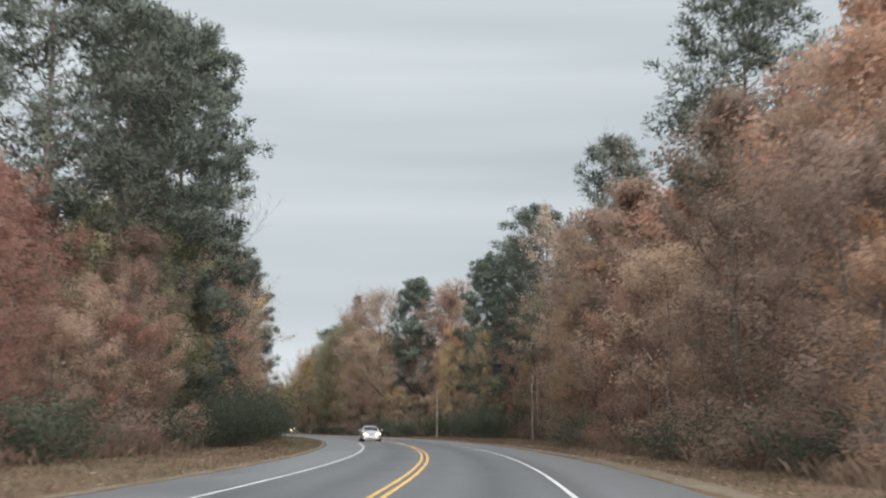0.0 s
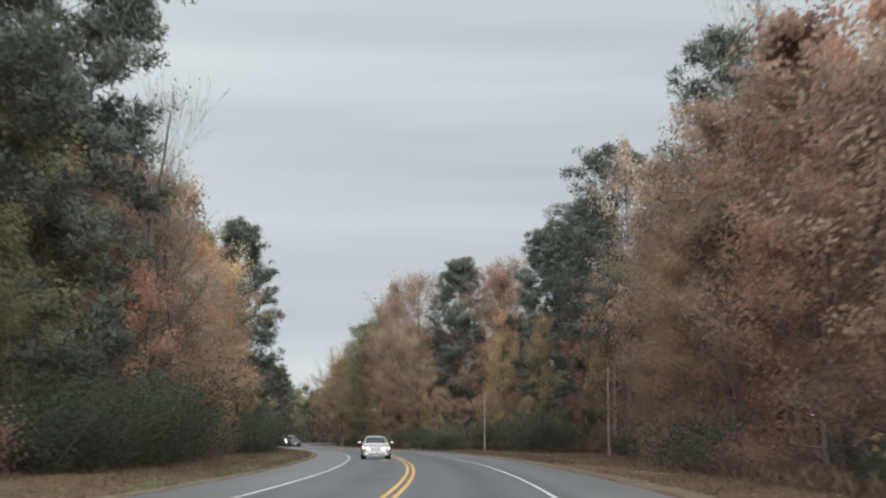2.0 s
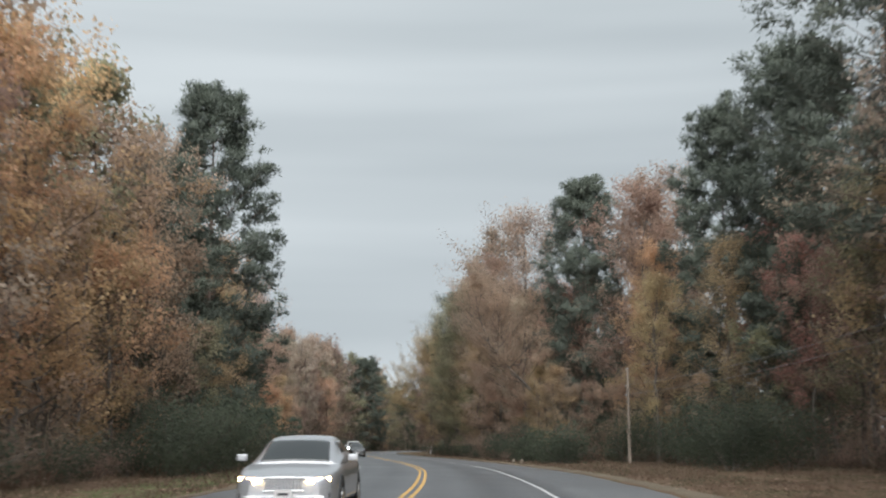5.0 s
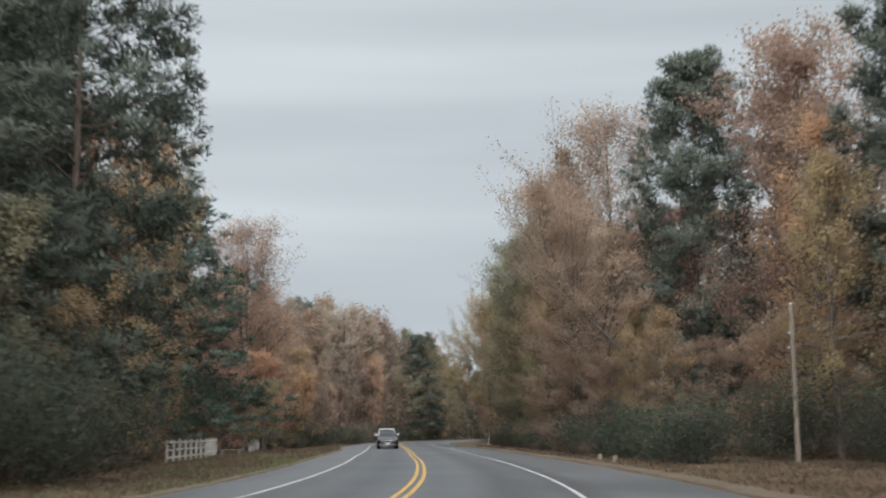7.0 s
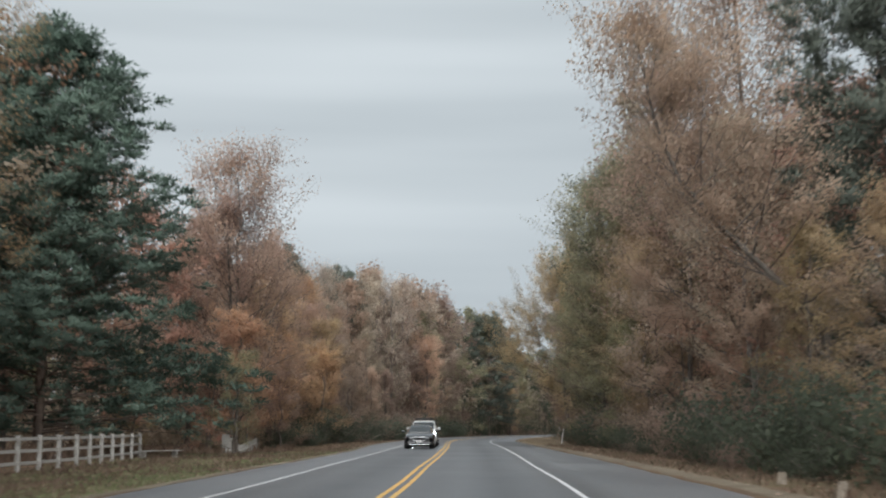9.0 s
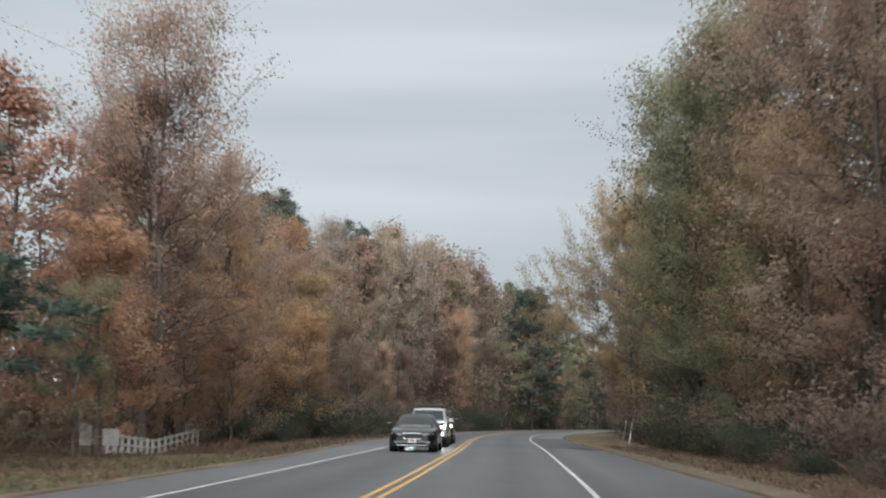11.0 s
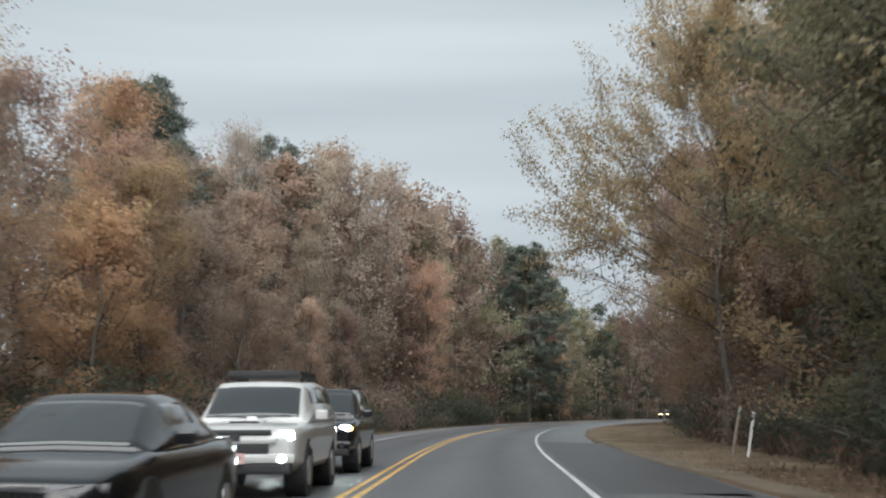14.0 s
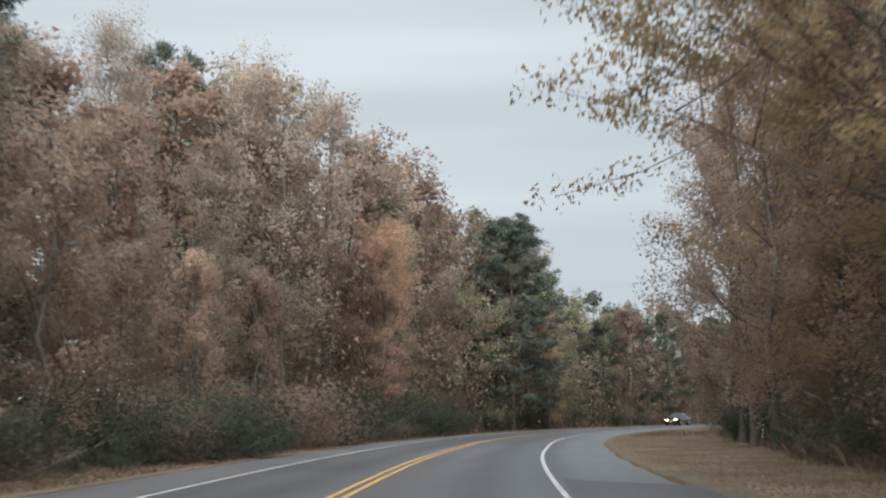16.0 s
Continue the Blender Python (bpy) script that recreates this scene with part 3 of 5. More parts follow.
# shapes that the woods draw from; (trunk, crown, built height)
NEAR_FULL = [(*broadleaf(20 + i, 20.0, w, b, 32, 15000, 0.088, 0.52, twigs=5, swell=0.2), 20.0) for i, (w, b) in enumerate(((9.5, 2.0), (8.6, 2.6), (10.0, 1.6)))]
FULL = [(*broadleaf(10 + i, 20.0, w, b, 30, 6200, 0.14, 0.55, twigs=3), 20.0) for i, (w, b) in enumerate(((9.5, 2.4), (8.2, 3.4), (10.5, 2.0), (8.8, 2.6), (7.4, 1.8)))]
LOW = [(*broadleaf(30 + i, 10.0, w, b, 20, 8400, 0.078, 0.42, twigs=3, swell=0.15), 10.0) for i, (w, b) in enumerate(((7.0, 0.7), (6.2, 1.0), (7.6, 0.6), (5.6, 0.9)))]
BACK = [(*broadleaf(50 + i, 22.0, w, 4.0, 22, 2000, 0.25, 0.7, twigs=2, swell=0.1), 22.0) for i, w in enumerate((9.0, 10.0, 8.0))]
THIN = [(*broadleaf(70 + i, 22.0, w, 7.0, 26, 4200, 0.115, 0.40, twigs=6), 22.0) for i, w in enumerate((9.0, 7.0, 8.0))]
PINES = [(*pine(110 + i, 26.0, w, b, 62, 24000, 0.19, False, 0.64), 26.0) for i, (w, b) in enumerate(((9.0, 11.0), (9.5, 9.0), (8.0, 13.0)))]
BIG_PINE = [(*pine(120 + i, 26.0, w, b, 110, 78000, 0.20, False, 0.68), 26.0) for i, (w, b) in enumerate(((10.5, 3.0), (12.0, 2.0)))]
DENSE_PINE = [(*pine(130, 20.0, 13.0, 0.8, 190, 110000, 0.16, True, 0.5), 20.0)]
FINE = [(*broadleaf(220 + i, 20.0, w, 1.8, 34, 34000, 0.062, 0.5, twigs=6, swell=0.15), 20.0) for i, w in enumerate((9.5, 8.8))]
OVERHANG = [(*broadleaf(200, 15.5, 12.0, 3.4, 48, 80000, 0.060, 0.30, twigs=10, swell=0.0, reach=math.atan2(-RIGHT[310][1], -RIGHT[310][0])), 15.5)]
SHRUBS = [(*bush(150 + i, 3.0, w, 2000, 0.08), 3.0) for i, w in enumerate((3.6, 4.4, 3.0))]
BARE = [(*broadleaf(90 + i, 20.0, w, 5.0, 40, 220, 0.09, 0.3, twigs=16, steep=0.55, limb=0.2), 20.0) for i, w in enumerate((8.5, 7.0))]
FAN = [(*broadleaf(240 + i, 22.0, w, 4.0, 54, 27000, 0.082, 0.55, twigs=7, swell=0.0, steep=0.36, limb=0.32, even=3.0), 22.0) for i, w in enumerate((12.0, 10.5))]
LEANING = [(*broadleaf(260, 17.0, 10.5, 5.0, 34, 24000, 0.07, 0.42, twigs=7, swell=0.0, bole=((0, 0, -0.3), (0.15, 0, 2.4), (0.5, 0.1, 4.8), (2.1, 0.2, 6.6), (3.9, 0.1, 8.4), (5.4, -0.2, 10.3), (6.3, 0.0, 12.6), (6.8, 0.2, 15.2))), 17.0)]
THICKET = [(*bush(160 + i, 4.0, w, 5200, 0.07), 4.0) for i, w in enumerate((5.0, 5.8))]

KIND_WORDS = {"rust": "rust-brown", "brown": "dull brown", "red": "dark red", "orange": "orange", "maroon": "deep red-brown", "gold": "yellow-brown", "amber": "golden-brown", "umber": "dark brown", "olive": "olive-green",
              "green": "dark green", "pine": "dark green", "white_pine": "blue-green", "pale": "pale tan"}


def plant(shapes, which, s, lat, height, colour, name="tree", label="", turn=0.0, girth=1.0, group=""):
    """One tree or shrub of its own: foot, trunk, crown."""
    wood, leaves, built = shapes[which % len(shapes)]
    k = height / built
    foot = grounded(s, lat)
    ob = new(name)
    ob.matrix_world = Matrix.LocRotScale(foot + Vector((0, 0, -0.05)), Euler((0, 0, turn)), (k * girth, k * girth, k))
    part("trunk", wood, None, ob)
    if leaves:
        cr = part("crown", leaves, None, ob)
        cr.material_slots[0].link = "OBJECT"
        cr.material_slots[0].material = LEAF[colour]
    words = {"tree": "%s autumn tree at the edge of the woods", "pine_tree": "tall %s pine among the autumn trees", "shrub": "%s shrub in the undergrowth beside the road",
             "bare_tree": "bare grey tree with thin twigs, its %s leaves nearly gone"}[name]
    return tagged(ob, label or words % KIND_WORDS[colour], "shrub" if name == "shrub" else "tree", group or ("roadside shrubs" if name == "shrub" else "roadside woods"))


def front(s, side):
    """How far from the yellow line the woods begin."""
    if side < 0:
        return float(np.interp(s, [0, 80, 160, 175, 200, 232, 246, 262, 300, 340, 500], [-15, -15, -14, -13, -16, -18, -15.5, -12.5, -10.5, -10, -10]))
    return float(np.interp(s, [0, 60, 90, 130, 150, 190, 205, 225, 262, 290, 310, 350, 500], [12, 12, 13, 19, 23.5, 20, 15, 12.5, 11.5, 12.2, 14, 15.5, 15]))


def tallness(s, side):
    """How high the woods stand."""
    if side < 0:
        return float(np.interp(s, [0, 60, 110, 150, 175, 215, 240, 255, 262, 270, 285, 300, 318, 328, 345, 380, 400, 440], [13, 14, 22, 24.0, 22, 20, 22, 19.8, 16.2, 16.5, 17.8, 18.6, 20.0, 23.8, 24.5, 22.5, 19.5, 18]))
    return float(np.interp(s, [0, 70, 105, 125, 160, 170, 192, 200, 232, 243, 251, 257, 275, 295, 310, 500], [20, 20, 21.5, 25, 26, 21, 21, 21, 19.5, 20.5, 21.0, 20.0, 18.5, 20, 22, 25]))


rng = random.Random(5)


def blocked(side, s, lat):
    return side < 0 and (200 < s < 258 and lat > -20.5 or 166 < s < 190 and lat > -20)


def stunted(side, s):
    """Where only low growth stands before taller trees behind."""
    return side > 0 and 184 < s < 218


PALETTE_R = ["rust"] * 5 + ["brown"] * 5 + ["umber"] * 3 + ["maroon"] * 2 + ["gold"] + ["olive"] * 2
PALETTE_L = ["rust"] * 5 + ["brown"] * 7 + ["red"] * 1 + ["gold"] * 2 + ["olive"] * 3

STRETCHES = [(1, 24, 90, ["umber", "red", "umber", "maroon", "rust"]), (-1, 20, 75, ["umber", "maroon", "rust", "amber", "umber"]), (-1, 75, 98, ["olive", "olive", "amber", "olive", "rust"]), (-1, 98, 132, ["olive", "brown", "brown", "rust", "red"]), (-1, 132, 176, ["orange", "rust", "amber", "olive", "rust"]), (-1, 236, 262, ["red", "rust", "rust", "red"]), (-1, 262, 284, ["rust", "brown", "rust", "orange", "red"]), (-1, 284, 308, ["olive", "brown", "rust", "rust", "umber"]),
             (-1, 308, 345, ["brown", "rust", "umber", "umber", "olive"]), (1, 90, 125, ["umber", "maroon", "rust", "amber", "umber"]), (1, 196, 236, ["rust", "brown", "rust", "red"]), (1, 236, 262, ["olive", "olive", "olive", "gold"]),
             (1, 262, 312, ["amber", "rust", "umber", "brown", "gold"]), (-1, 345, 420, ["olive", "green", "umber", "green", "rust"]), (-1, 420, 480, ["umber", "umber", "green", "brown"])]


def hue(side, s, pal):
    """The leaf colours that prevail along a stretch."""
    for sd, a, b, kinds in STRETCHES:
        if sd == side and a <= s < b:
            return rng.choice(kinds)
    return rng.choice(pal)


for side, pal in ((-1, PALETTE_L), (1, PALETTE_R)):
    s = 32.0
    while s < 470:
        lat = front(s, side) + side * rng.uniform(0, 2.0)
        h = tallness(s, side)
        if not blocked(side, s, lat):
            if rng.random() < 0.62 or stunted(side, s):
                plant(LOW, rng.randrange(9), s, lat, 6.5 if stunted(side, s) else h * rng.uniform(0.38, 0.60), hue(side, s, pal), turn=rng.uniform(0, 6.28), girth=rng.uniform(0.85, 1.1))
            else:
                plant(NEAR_FULL if s < 320 else FULL, rng.randrange(9), s, lat + side * 1.0, h * rng.uniform(0.66, 0.85), hue(side, s, pal), turn=rng.uniform(0, 6.28), girth=rng.uniform(0.9, 1.15))
        s += rng.uniform(3.6, 5.2) if s < 340 else rng.uniform(5, 7)
    s = 42.0
    while s < 470:
        lat = front(s, side) + side * rng.uniform(4.0, 7.0)
        h = tallness(s, side)
        if not blocked(side, s, lat) and not stunted(side, s):
            plant(NEAR_FULL if (215 < s < 262 if side > 0 else 262 < s < 300) else FULL if s < 345 else BACK, rng.randrange(9), s, lat, h * rng.uniform(0.86, 1.03), hue(side, s, pal), turn=rng.uniform(0, 6.28), girth=rng.uniform(0.95, 1.2))
        s += rng.uniform(5.6, 7.4)
    s = 52.0
    while s < 400:
        lat = front(s, side) + side * rng.uniform(9.0, 13.0)
        h = tallness(s, side)
        if rng.random() < 0.55:
            plant(THIN, rng.randrange(9), s, lat, h * rng.uniform(0.95, 1.06), rng.choice(["pale", "brown", "brown"]), turn=rng.uniform(0, 6.28))
        else:
            plant(PINES, rng.randrange(3), s, lat, h * rng.uniform(0.92, 1.04), "pine", "pine_tree", turn=rng.uniform(0, 6.28))
        s += rng.uniform(14, 24)
    s = 37.0
    while s < 420:
        lat = front(s, side) - side * rng.uniform(-1.0, 1.6)
        if not blocked(side, s, lat):
            plant(SHRUBS, rng.randrange(9), s, lat, rng.uniform(1.2, 3.6), rng.choice(["green", "green", "green", "umber", "umber"]), "shrub", turn=rng.uniform(0, 6.28))
        s += rng.uniform(2.6, 4.6)


# a dark green thicket close to the asphalt along two stretches
for side, stops, lats in ((1, [184, 200, 232, 257], [10.6, 10.0, 10.0, 10.0]), (-1, [264, 272, 282, 292, 305, 350], [-11.0, -9.6, -8.8, -7.3, -6.8, -6.8])):
    s = stops[0]
    while s < stops[-1]:
        plant(SHRUBS, rng.randrange(9), s, float(np.interp(s, stops, lats)) + side * rng.uniform(-0.2, 1.5), rng.choice((0.7, 1.0, 1.5, 2.2, 3.2)) * rng.uniform(0.8, 1.2), rng.choice(["green", "green", "green", "green", "umber"]),
              "shrub", "dense dark undergrowth shrub close to the asphalt", turn=rng.uniform(0, 6.28), girth=rng.uniform(0.9, 1.3))
        s += rng.uniform(1.3, 2.2)


def far_woods():
    """The depth of the woods behind the rows, joined: nobody could count these trees."""
    g = np.random.default_rng(77)
    shapes = []
    for wood, leaves, built in BACK:
        both = []
        for me in (wood, leaves):
            co = np.empty(3 * len(me.vertices), dtype=np.float32)
            me.vertices.foreach_get("co", co)
            ix = np.empty(len(me.loops), dtype=np.int32)
            me.loops.foreach_get("vertex_index", ix)
            both.append((co.reshape(-1, 3), ix.reshape(-1, 4 if me is wood else 3)))
        both.append(SOFT[leaves.name])
        shapes.append((both, built))
    out = {0: ([], [], 0), 1: ([], [], 0)}
    soft_all = []

    def scatter(p, q, size, lift):
        """Loose leaves at p + q, facing away from their clump's middle."""
        v, f, nn = cards(p + q, size, g, LEAF_SHAPE, None, q - np.array([0, 0, lift]) + 0.6 * g.normal(size=q.shape))
        vs, fs, n = out[1]
        vs.append(v)
        fs.append(f + n)
        soft_all.append(nn)
        out[1] = (vs, fs, n + len(v))

    for side in (-1, 1):
        s = 40.0
        while s < 480:
            for row in range(2):
                lat = front(s, side) + side * (10.5 + 6 * row + g.uniform(-2, 2))
                both, built = shapes[g.integers(0, len(shapes))]
                k = tallness(s, side) * g.uniform(0.78, 0.97) / built
                p = np.array(place(s + g.uniform(-2, 2), lat, -0.1))
                a = g.uniform(0, 6.28)
                rot = np.array([[math.cos(a), -math.sin(a), 0], [math.sin(a), math.cos(a), 0], [0, 0, 1]]) * np.array([1.2, 1.2, 1.0])[:, None] * k
                for i, (co, ix) in enumerate(both[:2]):
                    co, ix = (co[:56], ix[:49]) if i == 0 else (co[:4200], ix[:1400])
                    vs, fs, n = out[i]
                    vs.append(co @ rot.T + p)
                    fs.append(ix + n)
                    out[i] = (vs, fs, n + len(co))
                soft_all.append(both[2][:1400] @ (rot / k).T)
            s += g.uniform(5.0, 7.5)
        # undergrowth that closes the view between the stems
        s = 40.0
        while s < 480:
            p = np.array(place(s, front(s, side) + side * g.uniform(6, 19), 0))
            q = g.normal(size=(150, 3)) * np.array([2.4, 2.4, 0])
            q[:, 2] = g.gamma(1.3, 1.7, 150)
            scatter(p, q, g.uniform(0.16, 0.34, 150), 2.0)
            p = np.array(place(s, front(s, side) + side * g.uniform(22, 34), 1.0))
            q = g.normal(size=(230, 3)) * np.array([2.6, 2.6, 0])
            q[:, 2] = g.uniform(-1, 12, 230)
            scatter(p, q, g.uniform(0.3, 0.56, 230), 2.0)
            if s > 325 or (130 < s < 205 if side > 0 else 222 < s < 290):
                p = np.array(place(s, front(s, side) + side * (g.uniform(1.5, 7.0) if s > 325 else g.uniform(8.0, 12.0)), 0))
                q = g.normal(size=(420, 3)) * np.array([1.8, 1.8, 0])
                q[:, 2] = g.uniform(0, 8.5, 420)
                scatter(p, q, g.uniform(0.13, 0.26, 420), 2.0)
            s += 2.0
    ob = tagged(new("far_woods", raw_mesh("far_woods", np.vstack(out[1][0]), np.vstack(out[1][1]), LEAF["brown"], np.vstack(soft_all))), "dense brown autumn woods receding behind the roadside trees", "woods", kind="stuff")
    stems = part("far_trunk", raw_mesh("far_trunk", np.vstack(out[0][0]), np.vstack(out[0][1]), BARK), None, ob)
    tagged(stems, kind="stuff")


far_woods()

# trees that stand out, each at its own place
plant(BIG_PINE, 0, 96, -17.5, 31.5, "pine", "pine_tree", turn=0.4, girth=0.9)
plant(PINES, 1, 86, -19.0, 29.0, "pine", "pine_tree", turn=2.4, girth=1.15)
plant(PINES, 0, 78, -18.5, 27.0, "pine", "pine_tree", turn=1.4, girth=1.1)
plant(BARE, 0, 107, -14.8, 22.0, "brown", "bare_tree", turn=1.0)
plant(BARE, 1, 114, -14.2, 19.6, "brown", "bare_tree", turn=2.0, girth=1.1)
plant(PINES, 0, 74, 20.0, 27.6, "pine", "pine_tree", turn=2.0, girth=1.15)
plant(PINES, 2, 127, 25.0, 30.5, "pine", "pine_tree", turn=0.3)
plant(BARE, 1, 102, 19.0, 27.5, "pale", "bare_tree", turn=0.3)
plant(PINES, 1, 182, 27.5, 28.6, "pine", "pine_tree", turn=3.0, girth=1.1)
plant(BIG_PINE, 0, 176, 26.5, 27.0, "pine", "pine_tree", turn=2.0, girth=0.9)
plant(BIG_PINE, 1, 189, 25.0, 26.2, "pine", "pine_tree", turn=5.0, girth=0.85)
plant(NEAR_FULL, 0, 203, 23.5, 26.0, "rust", turn=1.0, girth=0.9)
plant(BIG_PINE, 0, 214, 19.0, 25.8, "pine", "pine_tree", turn=4.0, girth=0.85)
plant(BIG_PINE, 1, 179, -13.5, 23.8, "pine", "pine_tree", turn=1.5, girth=0.92)
plant(BIG_PINE, 0, 171, -15.5, 18.0, "pine", "pine_tree", turn=0.5, girth=1.15)
plant(BIG_PINE, 0, 186, -17.5, 20.0, "pine", "pine_tree", turn=2.2, girth=0.9)
plant(NEAR_FULL, 0, 161, -15.0, 18.3, "rust", turn=2.5, girth=0.95)
plant(LOW, 2, 168, -13.0, 8.0, "olive", turn=0.5)
plant(LOW, 0, 175, -12.2, 6.4, "gold", turn=2.5)
plant(LOW, 3, 187, -13.0, 6.5, "gold", turn=1.5)
plant(DENSE_PINE, 0, 221, -18.8, 20.0, "white_pine", "pine_tree", "dense blue-green pine with boughs down to the ground", turn=0.4, girth=1.22)
plant(FAN, 0, 251, -15.5, 22.4, "rust", turn=0.9, girth=1.15)
plant(NEAR_FULL, 1, 254, -17.5, 19.0, "rust", turn=1.9)
plant(FINE, 1, 251.5, -15.8, 19.4, "rust", turn=0.4, girth=1.15)
plant(FAN, 1, 266, -15.0, 17.4, "rust", turn=2.9, girth=1.0)
plant(LOW, 1, 233, -11.7, 8.0, "orange", turn=1.9, girth=1.25)
plant(LOW, 2, 229.5, -11.2, 5.2, "olive", turn=0.2, girth=1.1)
plant(LOW, 0, 250, -16.6, 8.0, "red", turn=0.2)
plant(LOW, 3, 229, -16.5, 5.5, "gold", turn=0.7)
plant(FINE, 0, 198, -14.0, 18.5, "orange", turn=0.2, girth=0.62)
plant(NEAR_FULL, 2, 196, -16.2, 19.0, "orange", turn=0.2)
plant(FINE, 0, 256, 11.4, 20.5, "olive", turn=0.9, girth=1.05)
plant(NEAR_FULL, 0, 259, 13.0, 21.0, "olive", turn=3.3, girth=1.15)
plant(NEAR_FULL, 2, 256, 14.4, 22.5, "green", turn=0.3, girth=1.15)
plant(NEAR_FULL, 1, 251.5, 13.6, 24.0, "olive", turn=4.9, girth=1.1)
plant(FINE, 1, 249, 12.0, 21.0, "olive", turn=2.9)
plant(FINE, 0, 244.5, 12.6, 15.0, "amber", turn=5.5)
plant(OVERHANG, 0, 277, 10.4, 16.0, "amber", label="spreading yellow-brown tree with sparse leaves, reaching over the verge", girth=1.0)
plant(FINE, 1, 231, 13.6, 18.5, "rust", turn=2.2, girth=1.0)
plant(FAN, 0, 225, 15.0, 26.0, "rust", turn=1.2, girth=1.1)
plant(FULL, 1, 213, 26.0, 25.5, "rust", turn=2.2, girth=1.1)
plant(THIN, 1, 242, 14.0, 28.5, "brown", turn=0.6, girth=1.1)
plant(FAN, 1, 240, 15.4, 24.0, "rust", turn=1.6, girth=1.1)
plant(FINE, 0, 336, -8.9, 14.6, "red", turn=1.9, girth=1.15)
plant(FAN, 1, 320, -12.0, 20.8, "pale", turn=1.2, girth=0.7)
plant(THIN, 2, 319, -10.5, 20.0, "pale", turn=4.2)
plant(THIN, 0, 334, -12.5, 23.5, "pale", turn=2.2)
plant(PINES, 0, 63, -19.5, 26.0, "pine", "pine_tree", turn=4.9, girth=1.1)
plant(LOW, 0, 30, 12.2, 6.0, "red", turn=0.9)
plant(LOW, 2, 34, 13.6, 7.0, "orange", turn=2.9)
plant(THIN, 1, 146, 21.6, 30.0, "pale", turn=2.9, girth=0.7)
plant(NEAR_FULL, 1, 130, 20.8, 24.5, "rust", turn=0.9)
plant(NEAR_FULL, 1, 188, 19.0, 15.0, "gold", turn=0.4)
plant(NEAR_FULL, 0, 200, 21.5, 24.0, "rust", turn=5.4)
plant(NEAR_FULL, 2, 194, 20.5, 18.0, "orange", turn=1.4)
plant(NEAR_FULL, 2, 196, 12.6, 8.0, "gold", turn=3.4, girth=1.2)
plant(NEAR_FULL, 1, 206, 13.2, 9.0, "amber", turn=0.4)
plant(NEAR_FULL, 0, 192, -14.2, 14.0, "gold", turn=2.4, girth=0.95)
plant(NEAR_FULL, 1, 111, 16.6, 14.0, "maroon", turn=2.0)
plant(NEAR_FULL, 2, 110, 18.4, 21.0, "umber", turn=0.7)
plant(NEAR_FULL, 0, 105, 17.0, 20.5, "rust", turn=3.7, girth=1.1)
plant(FINE, 1, 100, 14.6, 13.0, "amber", turn=1.4, girth=1.1)
plant(FINE, 0, 237.5, 12.0, 13.0, "gold", turn=1.0, girth=1.1)
plant(LOW, 2, 239, 10.8, 7.5, "olive", turn=1.0)
plant(LOW, 1, 259.5, -15.5, 9.0, "orange", turn=3.1)
plant(FINE, 0, 264, -14.5, 14.5, "orange", turn=5.1)
plant(FINE, 1, 280, -12.2, 12.0, "amber", turn=1.1, girth=1.3)
plant(PINES, 1, 321.5, -18.0, 21.3, "pine", "pine_tree", turn=1.7, girth=0.95)
plant(BIG_PINE, 1, 306, -22.0, 21.0, "pine", "pine_tree", turn=0.7, girth=1.1)
plant(BIG_PINE, 0, 296, -18.5, 18.0, "pine", "pine_tree", turn=2.7, girth=1.1)
plant(FAN, 0, 315, -18.0, 21.4, "pale", turn=3.3, girth=0.65)
plant(BIG_PINE, 1, 375, -9.4, 19.4, "pine", "pine_tree", turn=0.6, girth=1.2)
plant(LOW, 1, 271, -11.0, 8.0, "orange", turn=4.4, girth=1.2)
for i, (s, h, colour) in enumerate(((346, 23.1, "brown"), (353, 22.7, "pale"), (361, 23.3, "umber"), (369, 22.9, "brown"), (378, 23.0, "olive"), (388, 22.2, "brown"))):
    plant(FULL, i, s, -13.0 - 0.5 * (i % 2), h, colour, turn=1.3 * i)
plant(FINE, 0, 302, 11.9, 17.0, "rust", turn=2.0, girth=0.95)
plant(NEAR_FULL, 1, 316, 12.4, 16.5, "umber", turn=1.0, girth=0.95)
plant(NEAR_FULL, 2, 323, 12.8, 16.0, "brown", turn=4.0, girth=0.9)
plant(NEAR_FULL, 0, 309, 12.0, 17.0, "rust", turn=0.8, girth=0.95)
plant(FINE, 1, 294, 12.4, 15.0, "amber", turn=3.8)
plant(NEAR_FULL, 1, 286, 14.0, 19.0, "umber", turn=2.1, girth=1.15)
plant(FINE, 0, 281.5, 13.0, 14.5, "brown", turn=4.1)
plant(NEAR_FULL, 2, 264, 14.2, 23.0, "green", turn=5.1, girth=1.15)
lean_i = int(207 - S_START)
plant(LEANING, 0, 207, 14.4, 17.0, "rust", label="rust-brown tree whose dark trunk leans towards the road", turn=math.atan2(-RIGHT[lean_i][1], -RIGHT[lean_i][0]))
plant(PINES, 1, 153, 22.0, 28.0, "pine", "pine_tree", turn=1.1, girth=1.1)
plant(LOW, 3, 381, -7.6, 8.2, "gold", turn=0.5)
plant(LOW, 1, 119, 16.4, 7.5, "umber", turn=1.5)
plant(LOW, 2, 273.5, 11.8, 6.5, "umber", turn=0.9)
for i, (s, lat, h) in enumerate(((404, -9.8, 13.0), (411, -9.2, 15.0), (418, -9.8, 14.0), (425, -9.4, 16.0), (432, -9.8, 15.0), (440, -9.4, 16.0))):
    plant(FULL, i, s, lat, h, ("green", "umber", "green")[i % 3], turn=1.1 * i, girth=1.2)
